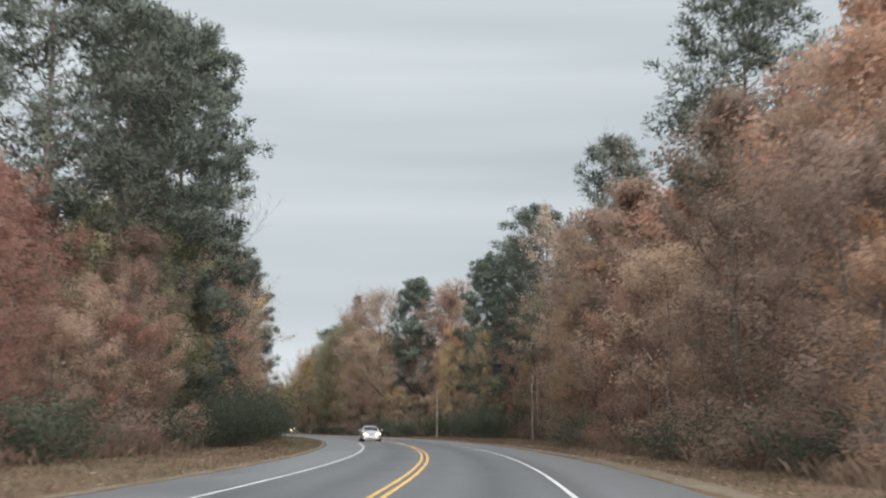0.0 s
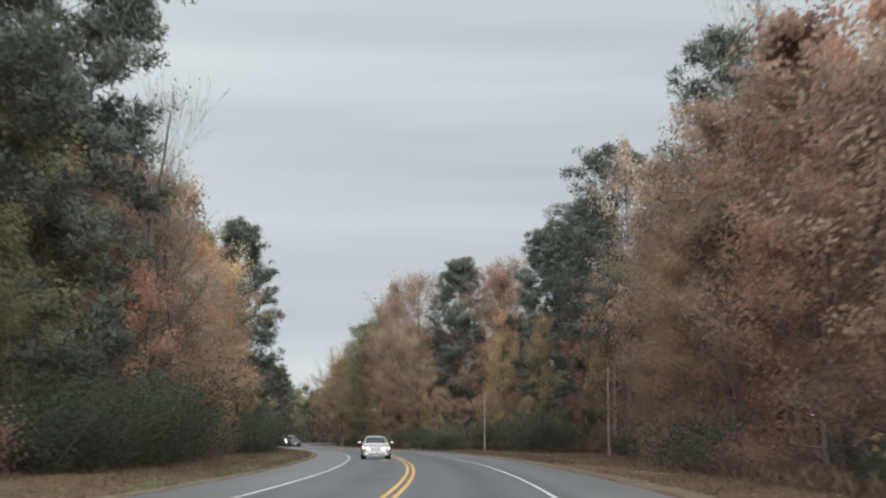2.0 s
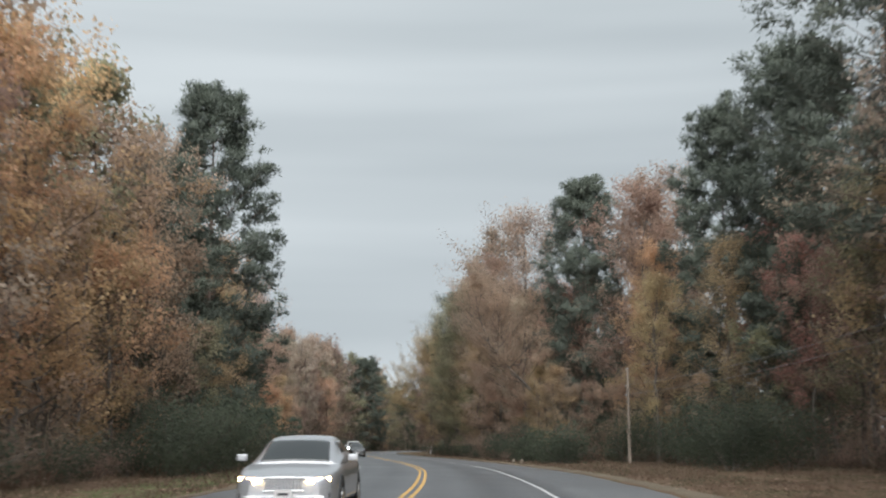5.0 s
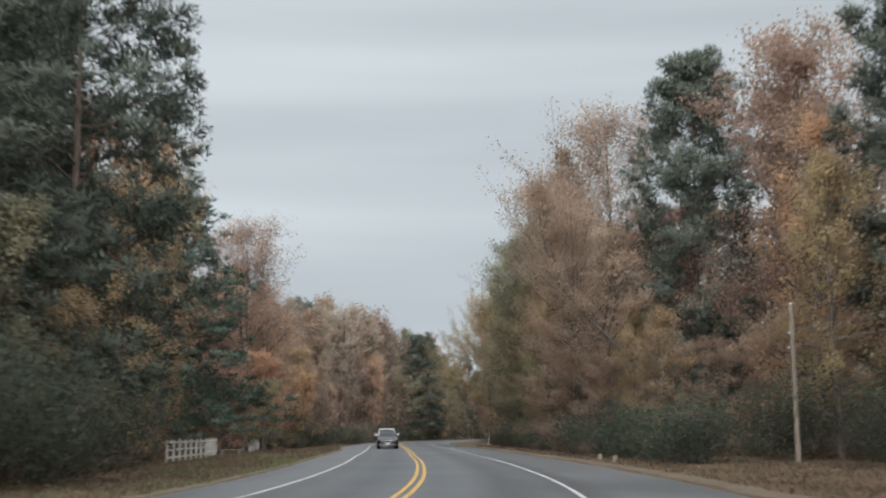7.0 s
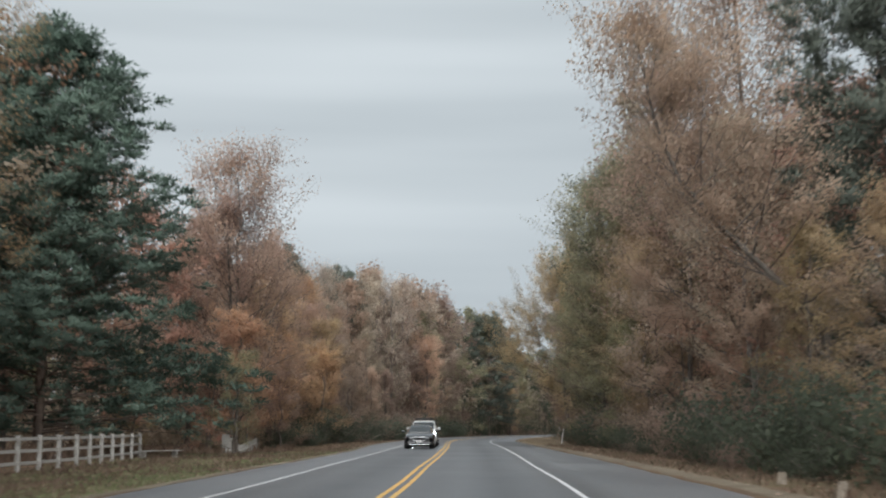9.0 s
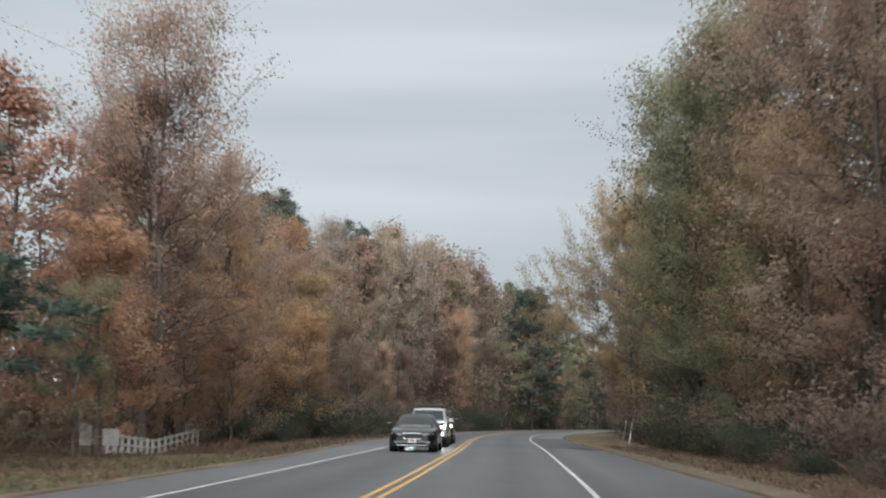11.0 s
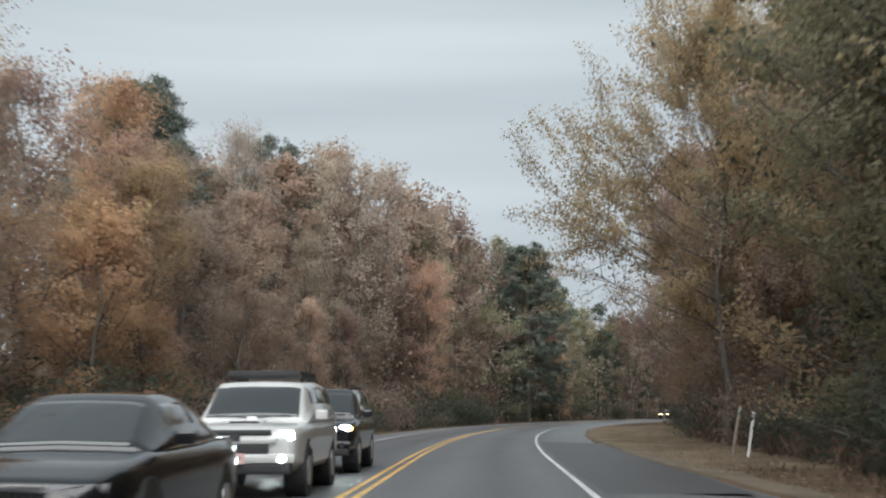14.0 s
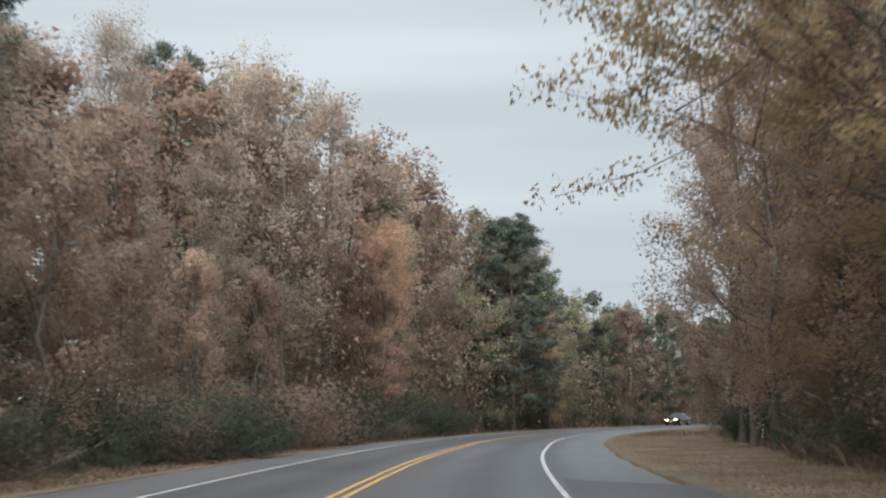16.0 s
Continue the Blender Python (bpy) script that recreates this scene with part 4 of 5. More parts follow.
for i, (s, lat, h) in enumerate(((150, -10.8, 3.4), (154, -11.6, 4.2), (158, -10.9, 3.6), (162.5, -11.4, 4.6), (167, -10.8, 3.8), (172, -11.2, 4.2), (171, 18.0, 4.6), (175.5, 17.6, 4.2), (158, 15.2, 3.6), (84, -13.4, 4.0), (88.5, -12.8, 4.8), (93, -13.2, 5.2), (98, -12.7, 4.4), (103, -13.0, 5.0), (109, -13.2, 4.2))):
    plant(THICKET, i, s, lat, h, "green", "shrub", "large dark green evergreen shrub at the foot of the woods", turn=1.7 * i, girth=1.1)
plant(THICKET, 1, 160, 18.8, 4.6, "green", "shrub", "large dark green evergreen shrub near a wooden pole", turn=0.4)
plant(THICKET, 0, 165, 18.4, 4.0, "green", "shrub", "large dark green evergreen shrub near a wooden pole", turn=2.4)
plant(THICKET, 2, 189, 16.8, 4.4, "green", "shrub", "large dark green evergreen shrub near a wooden pole", turn=1.4)


# ------------------------------------------------------------------ roadside things
def at_road(s, lat, z=0.0, turn=0.0):
    p = place(s, lat, z) if abs(lat) < 5 else grounded(s, lat, z)
    return pose(p.x, p.y, p.z, 0, 0, heading(s) + turn)


def utility_pole(s, lat, height, lean=0.0):
    ob = tagged(new("utility_pole"), "weathered grey wooden utility pole at the edge of the woods", "utility pole", "utility poles")
    bm = bmesh.new()
    cylinder(bm, (0, 0, -0.4), (lean * 0.5, 0, height * 0.5), 0.125, 0.108, 12)
    cylinder(bm, (lean * 0.5, 0, height * 0.5 - 0.01), (lean, 0, height), 0.108, 0.088, 12)
    part("shaft", bm, WOOD_POLE, ob)
    for z in (height - 1.25, height - 1.9):
        k = lean * z / height
        bm = bmesh.new()
        cylinder(bm, (k - 0.11, 0, z), (k - 0.24, 0, z), 0.045, 0.03, 8)
        part("insulator", bm, METAL, ob, "grey insulator")
    bm = bmesh.new()
    cylinder(bm, (lean, 0, height - 0.02), (lean, 0, height + 0.03), 0.095, 0.075, 12)
    part("cap", bm, METAL, ob, "dull metal cap")
    ob.matrix_world = at_road(s, lat)
    return ob


def wire(a, b, sag):
    verts, faces = [], []
    pts = [a.lerp(b, i / 14) - Vector((0, 0, sag * 4 * (i / 14) * (1 - i / 14))) for i in range(15)]
    tube(verts, faces, pts, [0.010] * 15, 5)
    return tagged(new("overhead_wire", mesh_of("overhead_wire", verts, faces, WIRE)), "thin grey wire sagging between two wooden poles", "wire", "overhead wires")


WIRE = plain("wire_aluminium", (0.30, 0.30, 0.31), 0.6, 0.3)
POLES = ((108, 19.5, 7.6), (146, 19.6, 7.6), (184.5, 15.9, 6.75))
for s, lat, h in POLES:
    utility_pole(s, lat, h)
utility_pole(309, 13.7, 4.9, -0.25)
for (s0, l0, h0), (s1, l1, h1) in zip(POLES, POLES[1:]):
    for drop in (1.25, 1.9):
        wire(place(s0, l0 - 0.2, h0 - drop), place(s1, l1 - 0.2, h1 - drop), 0.35)


def rail_fence(points, spacing=2.0, height=1.12, label="white-painted post-and-rail fence in front of the pine"):
    """Posts with four rails along the road points."""
    ob = tagged(new("rail_fence"), label, "fence", "white fences")
    path = [grounded(s, lat) for s, lat in points]
    ob.matrix_world = Matrix.Translation(path[0])
    post = bmesh.new()
    box(post, 0, 0, height / 2 - 0.15, 0.13, 0.13, height + 0.3, 0.012)
    post_me = bpy.data.meshes.new("post")
    post.to_mesh(post_me)
    post.free()
    post_me.materials.append(FENCE_WHITE)
    for a, b in zip(path, path[1:]):
        n = max(1, round((b - a).length / spacing))
        ang = math.atan2(b.y - a.y, b.x - a.x)
        for i in range(n + 1):
            if i == 0 and a is not path[0]:
                continue
            p = part("post", post_me, None, ob)
            p.matrix_parent_inverse = Matrix.Identity(4)
            p.matrix_basis = Matrix.Translation(a.lerp(b, i / n) - path[0]) @ pose(0, 0, 0, random.uniform(-1, 1), random.uniform(-1, 1), math.degrees(ang))
        for i in range(n):
            m = a.lerp(b, (i + 0.5) / n) - path[0]
            ln = (b - a).length / n
            for z in (0.24 * height, 0.57 * height, 0.90 * height):
                bm = bmesh.new()
                box(bm, 0, 0.0, 0, ln - 0.13, 0.035, 0.10, 0.006)
                r = part("rail", bm, FENCE_WHITE, ob)
                r.matrix_basis = Matrix.Translation(m + Vector((0, 0, z))) @ pose(0, 0, 0, 0, random.uniform(-0.4, 0.4), math.degrees(ang))
    return ob


rail_fence([(192.5, -12.2), (206.6, -12.4), (219.5, -13.6)])
rail_fence([(260, -14.9), (249, -14.3), (240, -13.6)], 1.35, 0.95, label="white-painted post-and-rail fence along the woods")


def marker_post(s, lat, height, lean, tilt, colour, label):
    ob = tagged(new("marker_post"), label, "post", "marker posts")
    bm = bmesh.new()
    box(bm, 0, 0, height / 2 - 0.15, 0.075, 0.04, height + 0.3, 0.01)
    part("stake", bm, colour, ob)
    bm = bmesh.new()
    box(bm, 0, -0.026, height - 0.14, 0.065, 0.012, 0.16, 0.004)
    part("reflector", bm, METAL, ob, "small dull reflector")
    ob.matrix_world = at_road(s, lat, -0.02) @ pose(0, 0, 0, tilt, lean, 0)
    return ob


POST_WHITE = plain("post_white", (0.66, 0.66, 0.64), 0.6)
POST_BROWN = surface("post_brown", [(0.3, (0.16, 0.13, 0.10)), (0.7, (0.28, 0.24, 0.19))], 2.0, 0.9, 0.4)
marker_post(266.3, 9.2, 1.3, 9, 2, POST_WHITE, "leaning white marker post at the grass edge")
marker_post(266.6, 8.8, 1.5, 12, -3, POST_BROWN, "leaning grey-brown wooden stake beside the white post")
marker_post(311, 12.6, 1.2, 5, 0, POST_WHITE, "thin white marker post at the grass edge")
marker_post(309, 12.1, 1.1, 8, 0, POST_BROWN, "thin brown stake at the grass edge")
marker_post(328, 13.8, 1.2, 4, 0, POST_WHITE, "thin white marker post in the bend")


def yard_sign(s, lat, width, height, lift, turn, label):
    """A plain board between two short stakes."""
    ob = tagged(new("yard_sign"), label, "sign", "yard signs")
    bm = bmesh.new()
    box(bm, 0, 0, lift + height / 2, width, 0.03, height, 0.008)
    part("board", bm, FENCE_WHITE, ob)
    for sx in (-1, 1):
        bm = bmesh.new()
        box(bm, sx * (width / 2 - 0.05), 0.035, (lift + height) / 2 - 0.12, 0.06, 0.04, lift + height + 0.24, 0.006)
        part("stake", bm, POST_BROWN, ob)
    ob.matrix_world = at_road(s, lat, -0.02, turn)
    return ob


yard_sign(234.5, -12.6, 0.42, 0.75, 0.35, 8, "narrow pale sign board on stakes under the yard trees")
yard_sign(238.2, -12.9, 0.66, 0.62, 0.40, -6, "wide pale sign board on stakes behind a leaning trunk")


def plank_bench(s, lat, length, height, turn):
    """A low bench: two seat planks on two trestle legs."""
    ob = tagged(new("bench"), "low white-painted plank bench under the yard trees", "bench")
    for y in (-0.1, 0.1):
        bm = bmesh.new()
        box(bm, 0, y, height, length, 0.17, 0.045, 0.01)
        part("plank", bm, FENCE_WHITE, ob)
    for x in (-0.38 * length, 0.38 * length):
        bm = bmesh.new()
        box(bm, x, 0, height / 2 - 0.06, 0.07, 0.3, height + 0.07, 0.01)
        part("leg", bm, FENCE_WHITE, ob)
    ob.matrix_world = at_road(s, lat, -0.02, turn)
    return ob


plank_bench(219.0, -12.6, 2.6, 0.36, 60)


def stump(s, lat, h):
    rng = np.random.default_rng(int(s))
    verts, faces = [], []
    tube(verts, faces, [(0, 0, -0.15), (0, 0, 0.05), (0.01, 0.0, h * 0.6), (0.02, 0.01, h)], [0.19, 0.13, 0.11, 0.10], 10)
    n = len(verts)
    faces.append(tuple(range(n - 10, n)))
    verts = [v + Vector(rng.normal(size=3) * 0.012) for v in verts]
    ob = new("stump", mesh_of("stump", verts, faces, POST_BROWN))
    ob.matrix_world = at_road(s, lat, -0.02)
    return tagged(ob, "short grey-brown weathered stump on the verge", "stump", "stumps")


stump(187, 8.5, 0.34)
stump(193, 8.8, 0.3)

# ------------------------------------------------------------------ cars
PAINT_BLACK = plain("car_paint_black", (0.004, 0.0045, 0.006), 0.16, 0.0, 0.5)
PAINT_PALE = plain("car_paint_white", (0.46, 0.465, 0.45), 0.28, 0.0, 0.8)
PAINT_SILVER = plain("car_paint_silver", (0.42, 0.43, 0.45), 0.3, 0.5, 0.8)
PAINT_DARK = plain("car_paint_dark_grey", (0.007, 0.008, 0.010), 0.18, 0.0, 0.5)
RUBBER = plain("tyre_rubber", (0.022, 0.022, 0.023), 0.85)
TRIM = plain("black_trim", (0.02, 0.02, 0.021), 0.55)
CHROME = plain("chrome", (0.70, 0.71, 0.72), 0.12, 1.0)
RIM = plain("alloy", (0.40, 0.41, 0.42), 0.3, 0.9)
GLASS = plain("car_glass", (0.026, 0.030, 0.031), 0.05, 0.0, 0.6)
PLATE = plain("plate", (0.62, 0.60, 0.60), 0.5)
PLATE_RED = plain("plate_faded", (0.55, 0.36, 0.33), 0.5)
LAMP_COLD = glowing("headlight_cold", (0.88, 1.0, 0.97), 26.0)
LAMP_WARM = glowing("headlight_warm", (1.0, 0.62, 0.22), 14.0)
AMBER = glowing("amber_lens", (1.0, 0.42, 0.06), 2.5)
LAMP_OFF = plain("headlight_clear", (0.35, 0.36, 0.38), 0.12, 0.3, 1.0)


def dense(rows, fu, fv):
    """A finer grid of points through the given grid, smooth both ways."""
    def along(q, f):
        n = len(q)
        e = np.concatenate([2 * q[:1] - q[1:2], q, 2 * q[-1:] - q[-2:-1]])
        out = []
        for i in range(n - 1):
            p0, p1, p2, p3 = e[i], e[i + 1], e[i + 2], e[i + 3]
            for k in range(f):
                u = k / f
                out.append(0.5 * (2 * p1 + (p2 - p0) * u + (2 * p0 - 5 * p1 + 4 * p2 - p3) * u * u + (3 * p1 - p0 - 3 * p2 + p3) * u ** 3))
        return np.array(out + [q[-1]])
    g = along(np.array(rows, dtype=float), fu)
    return along(g.transpose(1, 0, 2), fv).transpose(1, 0, 2)


def shell(rows, fu=4, fv=3):
    """A closed smooth shell through mirrored half sections, each from the keel to the crown."""
    g = dense(rows, fu, fv)
    bm = bmesh.new()
    rings = []
    for half in g:
        full = [tuple(q) for q in half] + [(-q[0], q[1], q[2]) for q in half[::-1] if q[0] > 0.004]
        rings.append([bm.verts.new(q) for q in full])
    n = min(len(r) for r in rings)
    rings = [r for r in rings if len(r) == n]
    for a, b in zip(rings, rings[1:]):
        for k in range(n):
            bm.faces.new((a[k], a[(k + 1) % n], b[(k + 1) % n], b[k]))
    bm.faces.new(rings[0][::-1])
    bm.faces.new(rings[-1])
    bmesh.ops.delete(bm, geom=[v for v in bm.verts if not v.link_faces], context="VERTS")
    bmesh.ops.recalc_face_normals(bm, faces=bm.faces)
    for f in bm.faces:
        f.smooth = len(f.verts) == 4
    return bm


def pane(rows, u0, u1, v0, v1, side, lift=0.012, slant=0.0, fu=8, fv=6):
    """A curved window cut from the cabin's surface between two stations and two heights, set proud of it; side 0: across the middle."""
    g = dense(rows, fu, fv)
    bm = bmesh.new()

    def at(u, v):
        a, b = min(max(u, 0), len(rows) - 1.001) * fu, min(max(v, 0), len(rows[0]) - 1.001) * fv
        k, m = int(a), int(b)
        x, y = a - k, b - m
        return Vector((1 - x) * ((1 - y) * g[k][m] + y * g[k][m + 1]) + x * ((1 - y) * g[k + 1][m] + y * g[k + 1][m + 1]))
    nu, nv = 10, 8
    if side:
        pts = [[at(u0 + (u1 - u0) * a / nu + slant * (b / nv), v0 + (v1 - v0) * b / nv) for b in range(nv + 1)] for a in range(nu + 1)]
        pts = [[Vector((q.x * side, q.y, q.z)) for q in r] for r in pts]
    else:
        pts = []
        for a in range(nu + 1):
            half = [at(u0 + (u1 - u0) * a / nu, v0 + (v1 - v0) * b / nv) for b in range(nv + 1)]
            pts.append(half[:-1] + [Vector((0, half[-1].y, half[-1].z))] + [Vector((-q.x, q.y, q.z)) for q in half[-2::-1]])
    mid = Vector((0, sum(q.y for r in pts for q in r) / (len(pts) * len(pts[0])) - (0.4 if not side else 0), 0.7))
    vs = []
    for a, r in enumerate(pts):
        row = []
        for b, q in enumerate(r):
            d = (pts[min(a + 1, nu)][b] - pts[max(a - 1, 0)][b]).cross(pts[a][min(b + 1, len(r) - 1)] - pts[a][max(b - 1, 0)])
            d = d.normalized() if d.length > 1e-9 else Vector((0, 0, 1))
            row.append(q + (d if d.dot(q - mid) > 0 else -d) * lift)
        vs.append([bm.verts.new(q) for q in row])
    for a in range(nu):
        for b in range(len(pts[0]) - 1):
            bm.faces.new((vs[a][b], vs[a][b + 1], vs[a + 1][b + 1], vs[a + 1][b])).smooth = True
    bmesh.ops.recalc_face_normals(bm, faces=bm.faces)
    bmesh.ops.solidify(bm, geom=bm.faces[:], thickness=0.012)
    return bm


def car(label, s, tall, paint, lamp, plate, lat=-1.75, rack=False):
    """An oncoming car; its nose is at +y. tall: a boxy sport utility vehicle, otherwise a sedan."""
    ob = tagged(new("car"), label, "car", "oncoming cars")
    if tall:
        L, W, belt, roof, keel = 2.36, 0.95, 1.13, 1.78, 0.36
        low = [(-L, 0.84, 0.52, 1.06), (-L + 0.1, 0.92, 0.44, 1.12), (-1.4, W, keel, 1.13), (0.0, W, keel, 1.13), (1.05, W, keel, 1.13), (1.6, 0.945, keel, 1.10), (2.05, 0.92, 0.40, 1.06), (L - 0.09, 0.87, 0.44, 1.00), (L, 0.80, 0.52, 0.90)]
        cab = [(-L + 0.04, 0.84, 0.76, 1.10, 1.16), (-L + 0.26, 0.87, 0.72, 1.12, 1.70), (-1.5, 0.885, 0.73, 1.12, roof), (-0.6, 0.89, 0.73, 1.12, roof + 0.01), (0.15, 0.89, 0.71, 1.12, roof - 0.02), (0.45, 0.88, 0.70, 1.12, 1.69), (1.14, 0.85, 0.77, 1.10, 1.14)]
        wheel, axle = 0.39, (1.42, -1.38)
        doors = ((0.95, 2.25), (2.45, 3.32), (3.45, 4.75))
    else:
        L, W, belt, roof, keel = 2.46, 0.93, 0.96, 1.47, 0.20
        low = [(-L, 0.72, 0.40, 0.90), (-L + 0.12, 0.84, 0.28, 0.99), (-1.6, 0.92, keel, 1.00), (-0.5, W, keel, 0.98), (0.9, W, keel, 0.96), (1.4, 0.925, keel, 0.93), (1.95, 0.90, 0.20, 0.86), (2.25, 0.85, 0.20, 0.79), (2.39, 0.77, 0.22, 0.74), (L, 0.62, 0.28, 0.66)]
        cab = [(-2.02, 0.74, 0.60, 0.97, 1.00), (-1.25, 0.82, 0.57, 0.96, 1.35), (-0.75, 0.85, 0.58, 0.95, 1.45), (-0.25, 0.86, 0.59, 0.94, roof), (0.15, 0.86, 0.59, 0.94, roof - 0.02), (0.45, 0.855, 0.59, 0.93, 1.39), (1.28, 0.80, 0.68, 0.91, 0.94)]
        wheel, axle = 0.335, (1.50, -1.38)
        doors = ((1.15, 2.45), (2.62, 4.95))
    part("body", shell([[(0, y, zl), (0.80 * w, y, zl), (w * 0.98, y, zl + 0.12), (w, y, zl + 0.3 * (zs - zl)), (w, y, zs - 0.2), (0.95 * w, y, zs - 0.05), (0.80 * w, y, zs), (0, y, zs + 0.025)] for y, w, zl, zs in low]), paint, ob)
    cabin = [[(wb, y, zb), (wb * 0.5 + wt * 0.5 + 0.025, y, 0.5 * zb + 0.5 * zt), (wt, y, zt - 0.05 * min(1.0, (zt - zb) / 0.3)), (wt * 0.72, y, zt), (0, y, zt + 0.015)] for y, wb, wt, zb, zt in cab]
    part("cabin", shell([[(0, r[0][1], r[0][2] - 0.05)] + r for r in cabin]), paint, ob)
    top = len(cab) - 1
    part("windshield", pane(cabin, top - 0.93, top - 0.10, 2.18, 4.0, 0), GLASS, ob)
    part("rear_window", pane(cabin, 0.15, 0.85, 2.18, 4.0, 0), GLASS, ob)
    for sx in (-1, 1):
        for ya, yb in doors:
            part("side_window", pane(cabin, ya, yb, 0.22, 1.72, sx, 0.01, -0.22 if yb > top - 1.4 else 0.0), GLASS, ob)
        bm = bmesh.new()
        box(bm, sx * (W + 0.12), 0.85, belt + 0.10, 0.2, 0.1, 0.16 if tall else 0.13, 0.035)
        part("mirror", bm, paint, ob)
        for y in axle:
            bm = bmesh.new()
            cylinder(bm, (sx * (W - 0.24), y, wheel), (sx * (W + 0.005), y, wheel), wheel, wheel, 24)
            bmesh.ops.bevel(bm, geom=[e for e in bm.edges if abs((e.verts[0].co - e.verts[1].co).x) < 0.01], offset=0.03, segments=2, affect="EDGES")
            tyre_thing = part("wheel", bm, RUBBER, ob)
            bm = bmesh.new()
            cylinder(bm, (sx * (W - 0.05), y, wheel), (sx * (W + 0.012), y, wheel), wheel * 0.64, wheel * 0.58, 16)
            part("rim", bm, RIM, tyre_thing, "grey alloy rim")
            bm = bmesh.new()
            cylinder(bm, (sx * (W - 0.32), y, wheel + 0.03), (sx * (W + 0.003), y, wheel + 0.03), wheel * 1.15, wheel * 1.15, 24)
            part("wheel_arch", bm, TRIM, ob)
        hx, hz = (0.74, 0.93) if tall else (0.63, 0.67)
        bm = bmesh.new()
        if tall:
            box(bm, sx * hx, L - 0.10, hz, 0.20, 0.16, 0.13, 0.045)
        else:
            head = [(0.40, 0.635), (0.62, 0.60), (0.80, 0.655), (0.82, 0.735), (0.62, 0.72), (0.42, 0.685)]
            front_v = [bm.verts.new((sx * x, L + 0.045 - 0.55 * max(0.0, x - 0.40) ** 1.3, z)) for x, z in head]
            back_v = [bm.verts.new((sx * x * 0.98, L - 0.30 - 0.3 * max(0.0, x - 0.40), z)) for x, z in head]
            bm.faces.new(front_v)
            bm.faces.new(back_v[::-1])
            for i in range(6):
                j = (i + 1) % 6
                bm.faces.new((back_v[i], back_v[j], front_v[j], front_v[i]))
            bmesh.ops.recalc_face_normals(bm, faces=bm.faces)
        part("headlight", bm, lamp, ob, "lit headlight" if lamp is not LAMP_OFF else "clear unlit headlight")
        bm = bmesh.new()
        if tall:
            cylinder(bm, (sx * 0.70, L - 0.02, 0.60), (sx * 0.70, L + 0.075, 0.60), 0.06, 0.055, 12)
        else:
            box(bm, sx * 0.66, L - 0.13, 0.42, 0.30, 0.10, 0.10, 0.03)
        part("fog_light", bm, (lamp if rack else TRIM) if tall else TRIM, ob)
        if tall and not rack:
            bm = bmesh.new()
            box(bm, sx * (hx + 0.115), L - 0.16, hz - 0.01, 0.07, 0.12, 0.08, 0.02)
            part("turn_signal", bm, AMBER, ob, "amber turn signal")
    if tall:
        for z, w, h, d in ((0.975, 1.06, 0.085, 0.06), (0.73, 0.98, 0.19, 0.10)):
            bm = bmesh.new()
            box(bm, 0, L - 0.05, z, w, 2 * d, h, 0.03)
            grille = part("grille", bm, TRIM, ob)
        bm = bmesh.new()
        box(bm, 0, L + 0.0, 0.86, 1.22, 0.10, 0.09, 0.035)
        part("grille_bar", bm, paint, ob)
        bm = bmesh.new()
        box(bm, 0, L + 0.055, 0.90, 0.16, 0.03, 0.10, 0.012)
        part("emblem", bm, TRIM, ob)
        bm = bmesh.new()
        box(bm, 0, L - 0.02, 0.60, 1.78, 0.18, 0.14, 0.05)
        part("bumper", bm, paint, ob)
        bm = bmesh.new()
        box(bm, 0, L - 0.06, 0.455, 1.66, 0.2, 0.17, 0.05)
        part("lower_bumper", bm, TRIM, ob)
        if rack:
            bm = bmesh.new()
            box(bm, 0, 1.55, 1.125, 0.55, 0.35, 0.06, 0.025)
            scoop = part("hood_scoop", bm, paint, ob)
            bm = bmesh.new()
            box(bm, 0, 1.73, 1.125, 0.46, 0.02, 0.03, 0.008)
            part("scoop_mouth", bm, TRIM, scoop)
            bm = bmesh.new()
            box(bm, 0, 0.1, roof + 0.13, 1.2, 0.05, 0.09, 0.015)
            basket = part("roof_rack", bm, TRIM, ob, "black roof rack")
            for y in (-1.5, -1.0, -0.5, 0.0):
                bm = bmesh.new()
                box(bm, 0, y, roof + 0.09, 1.2, 0.06, 0.035, 0.01)
                part("crossbar", bm, TRIM, basket)
            for x in (-0.6, 0.6):
                bm = bmesh.new()
                box(bm, x, -0.75, roof + 0.12, 0.04, 1.7, 0.09, 0.01)
                part("side_rail", bm, TRIM, basket)
    else:
        bm = bmesh.new()
        ring = [(-0.34, 0.50), (0.34, 0.50), (0.42, 0.63), (0.36, 0.715), (-0.36, 0.715), (-0.42, 0.63)]
        a_v = [bm.verts.new((x, L + 0.035 - 0.10 * abs(x), z)) for x, z in ring]
        b_v = [bm.verts.new((x, L - 0.2, z)) for x, z in ring]
        bm.faces.new(a_v)
        bm.faces.new(b_v[::-1])
        for i in range(6):
            j = (i + 1) % 6
            bm.faces.new((b_v[i], b_v[j], a_v[j], a_v[i]))
        bmesh.ops.recalc_face_normals(bm, faces=bm.faces)
        grille = part("grille", bm, RIM, ob)
        for z, w in ((0.497, 0.70), (0.722, 0.74)):
            bm = bmesh.new()
            box(bm, 0, L + 0.025, z, w, 0.03, 0.02, 0.008)
            part("chrome_strip", bm, CHROME, grille, "chrome strip")
        for k in range(-5, 6):
            bm = bmesh.new()
            box(bm, 0.06 * k, L + 0.034, 0.61, 0.012, 0.02, 0.19, 0.004)
            part("grille_slat", bm, TRIM, grille)
        bm = bmesh.new()
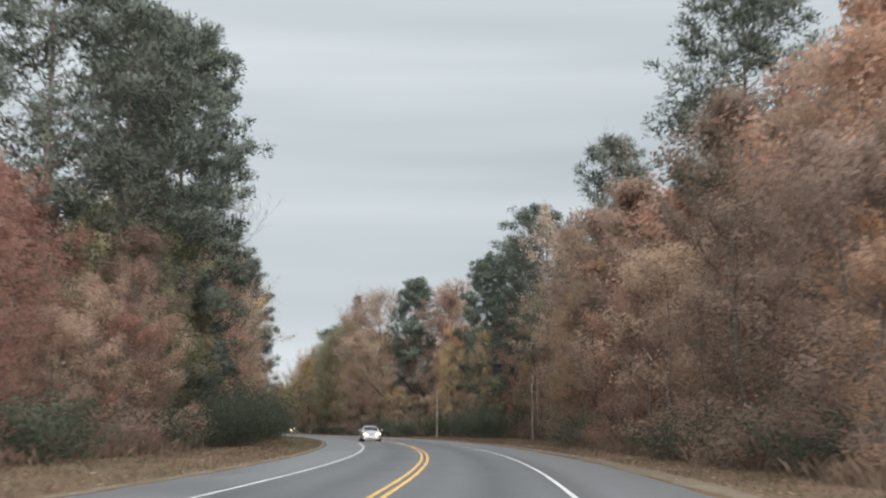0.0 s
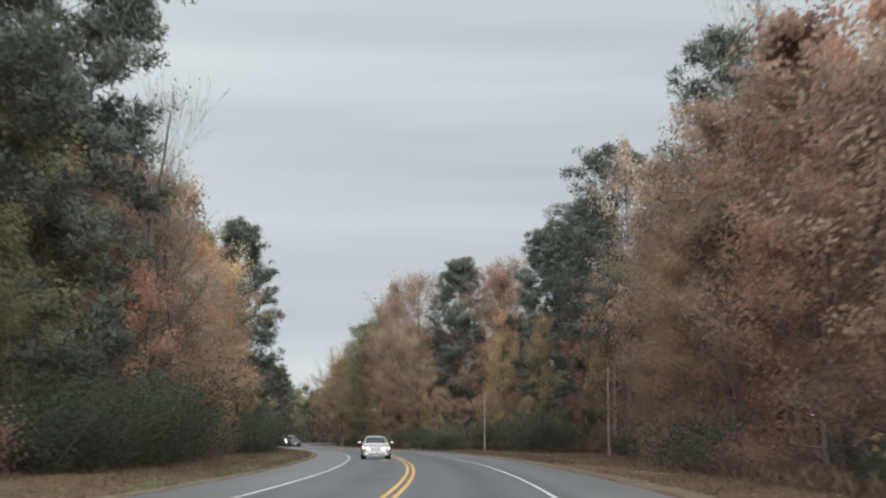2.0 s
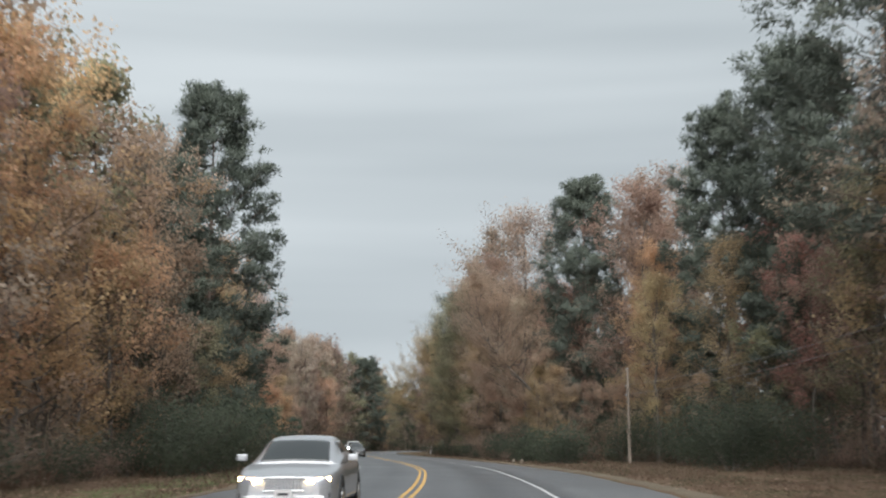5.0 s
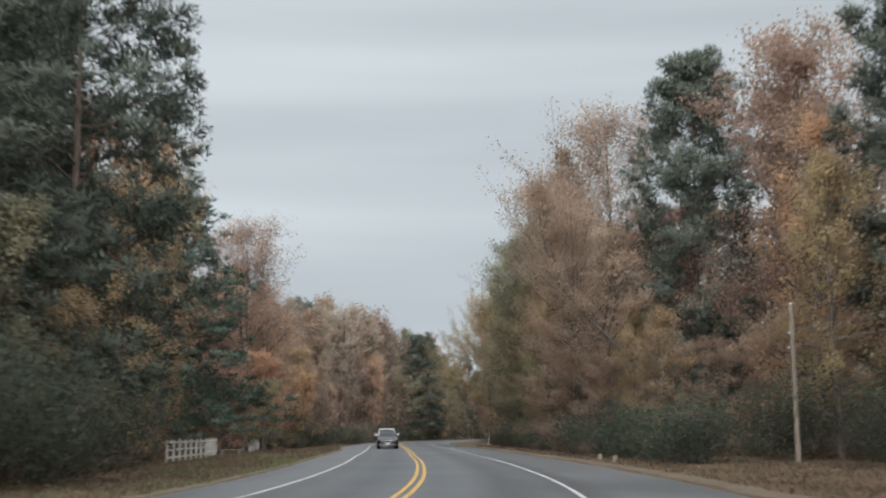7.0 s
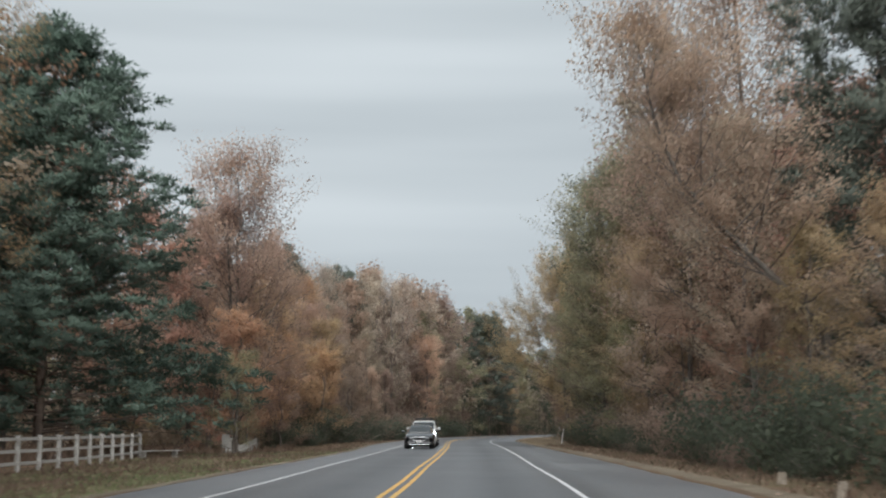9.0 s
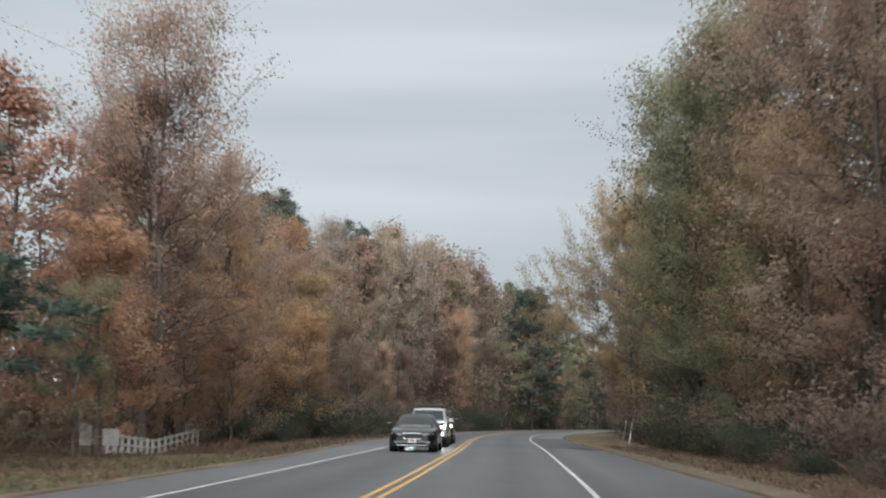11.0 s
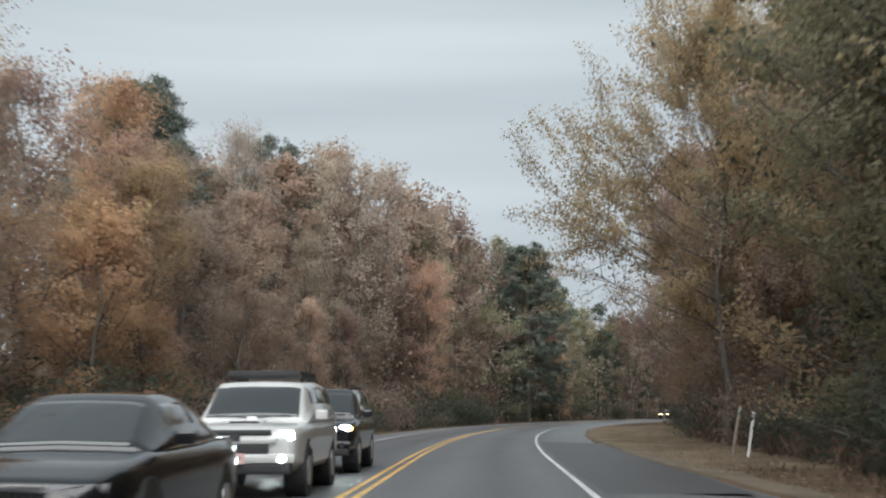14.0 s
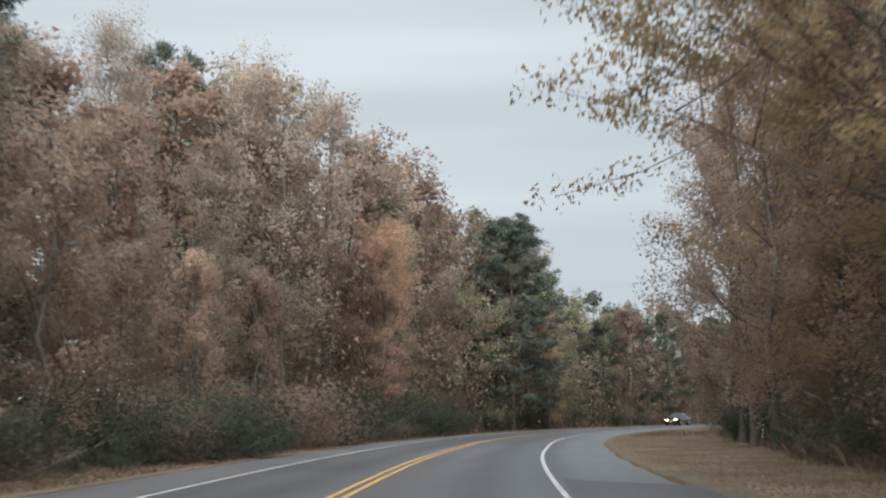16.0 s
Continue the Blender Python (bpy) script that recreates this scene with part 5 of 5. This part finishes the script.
        box(bm, 0, L - 0.13, 0.33, 1.50, 0.30, 0.20, 0.09)
        part("bumper", bm, paint, ob)
        bm = bmesh.new()
        box(bm, 0, L - 0.005, 0.345, 1.1, 0.07, 0.07, 0.03)
        part("lower_intake", bm, TRIM, ob)
        bm = bmesh.new()
        box(bm, 0, L - 0.01, 0.262, 1.20, 0.08, 0.016, 0.006)
        part("chrome_lip", bm, CHROME, ob, "thin chrome lip")
    bm = bmesh.new()
    box(bm, 0, L + (0.085 if tall else 0.06), 0.60 if tall else 0.44, 0.31, 0.012, 0.155, 0.004)
    pl = part("number_plate", bm, plate, ob, "pale number plate")
    bm = bmesh.new()
    box(bm, 0, L + (0.094 if tall else 0.069), 0.60 if tall else 0.44, 0.19, 0.006, 0.045, 0.002)
    part("bar", bm, TRIM, pl)
    for sx in (-1, 1):
        bm = bmesh.new()
        y0, y1, z0 = (1.14, 1.10, 1.175) if tall else (1.17, 1.12, 0.985)
        cylinder(bm, (sx * 0.08, y0, z0 + 0.02), (sx * 0.6, y1, z0 + 0.05), 0.012, 0.008, 6)
        part("wiper", bm, TRIM, ob)
        if tall:
            bm = bmesh.new()
            cylinder(bm, (sx * 0.62, -1.8, roof + 0.05), (sx * 0.62, 0.1, roof + 0.05), 0.02, 0.02, 8)
            for y in (-1.75, -0.9, 0.05):
                cylinder(bm, (sx * 0.62, y, roof - 0.04), (sx * 0.62, y, roof + 0.05), 0.018, 0.018, 6)
            part("roof_rail", bm, TRIM, ob)
    ob.matrix_world = at_road(s, lat, 0.0, 180)
    return ob


car("black sedan with a chrome grille, oncoming in the far lane", 242.6, False, PAINT_BLACK, LAMP_OFF, PLATE)
car("white sport utility vehicle with a roof rack and bright headlights, oncoming", 251.3, True, PAINT_PALE, LAMP_COLD, PLATE_RED, rack=True)
car("dark sport utility vehicle with headlights lit, following the white one", 258.7, True, PAINT_DARK, LAMP_COLD, PLATE)
car("silver sedan with warm headlights lit, oncoming round the bend", 120.2, False, PAINT_SILVER, LAMP_WARM, PLATE)
car("distant dark sedan with warm headlights in the bend", 407, False, PAINT_DARK, LAMP_WARM, PLATE)


# ------------------------------------------------------------------ grass and fallen leaves
def grass(name, material, label, seed, thick, hmin, hmax, zone, bald=-0.12):
    """Thin bent blades over a zone of the verges; zone(s, side) gives the near and far offset."""
    g = np.random.default_rng(seed)
    base, hs = [], []
    for side in (-1, 1):
        for s in np.arange(12, 360, 1.0):
            a, b = zone(s, side)
            n = g.poisson(thick * abs(b - a) * (1.0 if s < 330 else 0.5))
            for u, q in zip(g.uniform(0, 1, n), g.uniform(0, 1, n)):
                lat = a + (b - a) * u
                if noise.noise((s / 6.0 + seed, lat / 2.5, side * 3.0)) < bald:
                    continue
                base.append(tuple(grounded(s + q, lat, -0.01)))
    base = np.array(base)
    n = len(base)
    h = g.uniform(hmin, hmax, n) * (0.7 + 0.6 * g.random(n) ** 2)
    az = g.uniform(0, 6.28, n)
    w = np.minimum(0.012 + 0.06 * h, 0.02)
    side_v = np.c_[np.cos(az), np.sin(az), np.zeros(n)]
    lean = g.normal(size=(n, 3)) * np.array([0.4, 0.4, 0.0])
    v = np.stack([base - side_v * w[:, None], base + side_v * w[:, None],
                  base + (np.array([0, 0, 0.62]) + 0.35 * lean) * h[:, None] + side_v * 0.6 * w[:, None],
                  base + (np.array([0, 0, 1.0]) + lean) * h[:, None]], axis=1).reshape(-1, 3)
    f = np.arange(4 * n).reshape(n, 4)
    return tagged(new(name, raw_mesh(name, v, f, material)), label, "grass", kind="stuff")


def verge(s, side):
    if side < 0:
        return edge_l(s) - 0.25, front(s, -1) - 1.0
    return (front(s, 1) - 1.2 if 258 < s < 335 else edge_r(s) + 0.7), front(s, 1) + 1.0


grass("verge_grass", GRASS["lawn"], "short brown-green grass on the verges", 3, 22, 0.05, 0.13, verge)
grass("dry_grass", GRASS["straw"], "dry straw-coloured grass and weeds on the verges", 4, 13, 0.07, 0.22, verge)
grass("yard_grass", GRASS["yard"], "short greenish grass of the yard by the white fence", 6, 26, 0.04, 0.10, lambda s, side: (edge_l(s) - 0.2, -13.5) if side < 0 and 186 < s < 242 else (6.5, 6.5))
grass("green_verge", GRASS["green"], "short green grass along the inside of the bend", 11, 60, 0.04, 0.09, lambda s, side: (edge_l(s) - 0.15, edge_l(s) - 0.6 - 3.4 * min(1.0, (s - 62) / 40, (236 - s) / 40)) if side < 0 and 66 < s < 232 else (6.5, 6.5))
grass("mown_grass", GRASS["mown"], "short straw-coloured mown grass inside the bend", 8, 170, 0.03, 0.08, lambda s, side: (edge_r(s) + 0.2, front(s, 1) - 0.4) if side > 0 and 258 < s < 335 else (6.5, 6.5), -0.6)
grass("tall_weeds", GRASS["straw"], "tall dry weeds at the foot of the woods", 5, 26, 0.25, 0.75, lambda s, side: (front(s, side) - side * 1.6, front(s, side) + side * 1.2))


def fallen_leaves():
    g = np.random.default_rng(9)
    c = []
    for side in (-1, 1):
        for s in np.arange(12, 350, 1.0):
            a, b = verge(s, side)
            a -= side * 0.5
            for _ in range(g.poisson(6 if side > 0 and s > 258 else 20)):
                c.append(tuple(place(s + g.random(), a + (b - a) * g.random() ** 0.8, 0.0)))
    c[:] = [tuple(Vector(p) + Vector((0, 0, ground_z(p[0], p[1]) + 0.03))) for p in c]
    c = np.array(c)
    v, f = cards(c, g.uniform(0.05, 0.11, len(c)), g, LEAF_SHAPE * np.array([1, 1, 0.8]))
    mid = np.repeat(c[:, 2], len(LEAF_SHAPE))
    v[:, 2] = mid + (v[:, 2] - mid) * 0.35
    return tagged(new("fallen_leaves", raw_mesh("fallen_leaves", v, f, LEAF["rust"])), "brown fallen leaves scattered over the verges", "leaves", kind="stuff")


fallen_leaves()
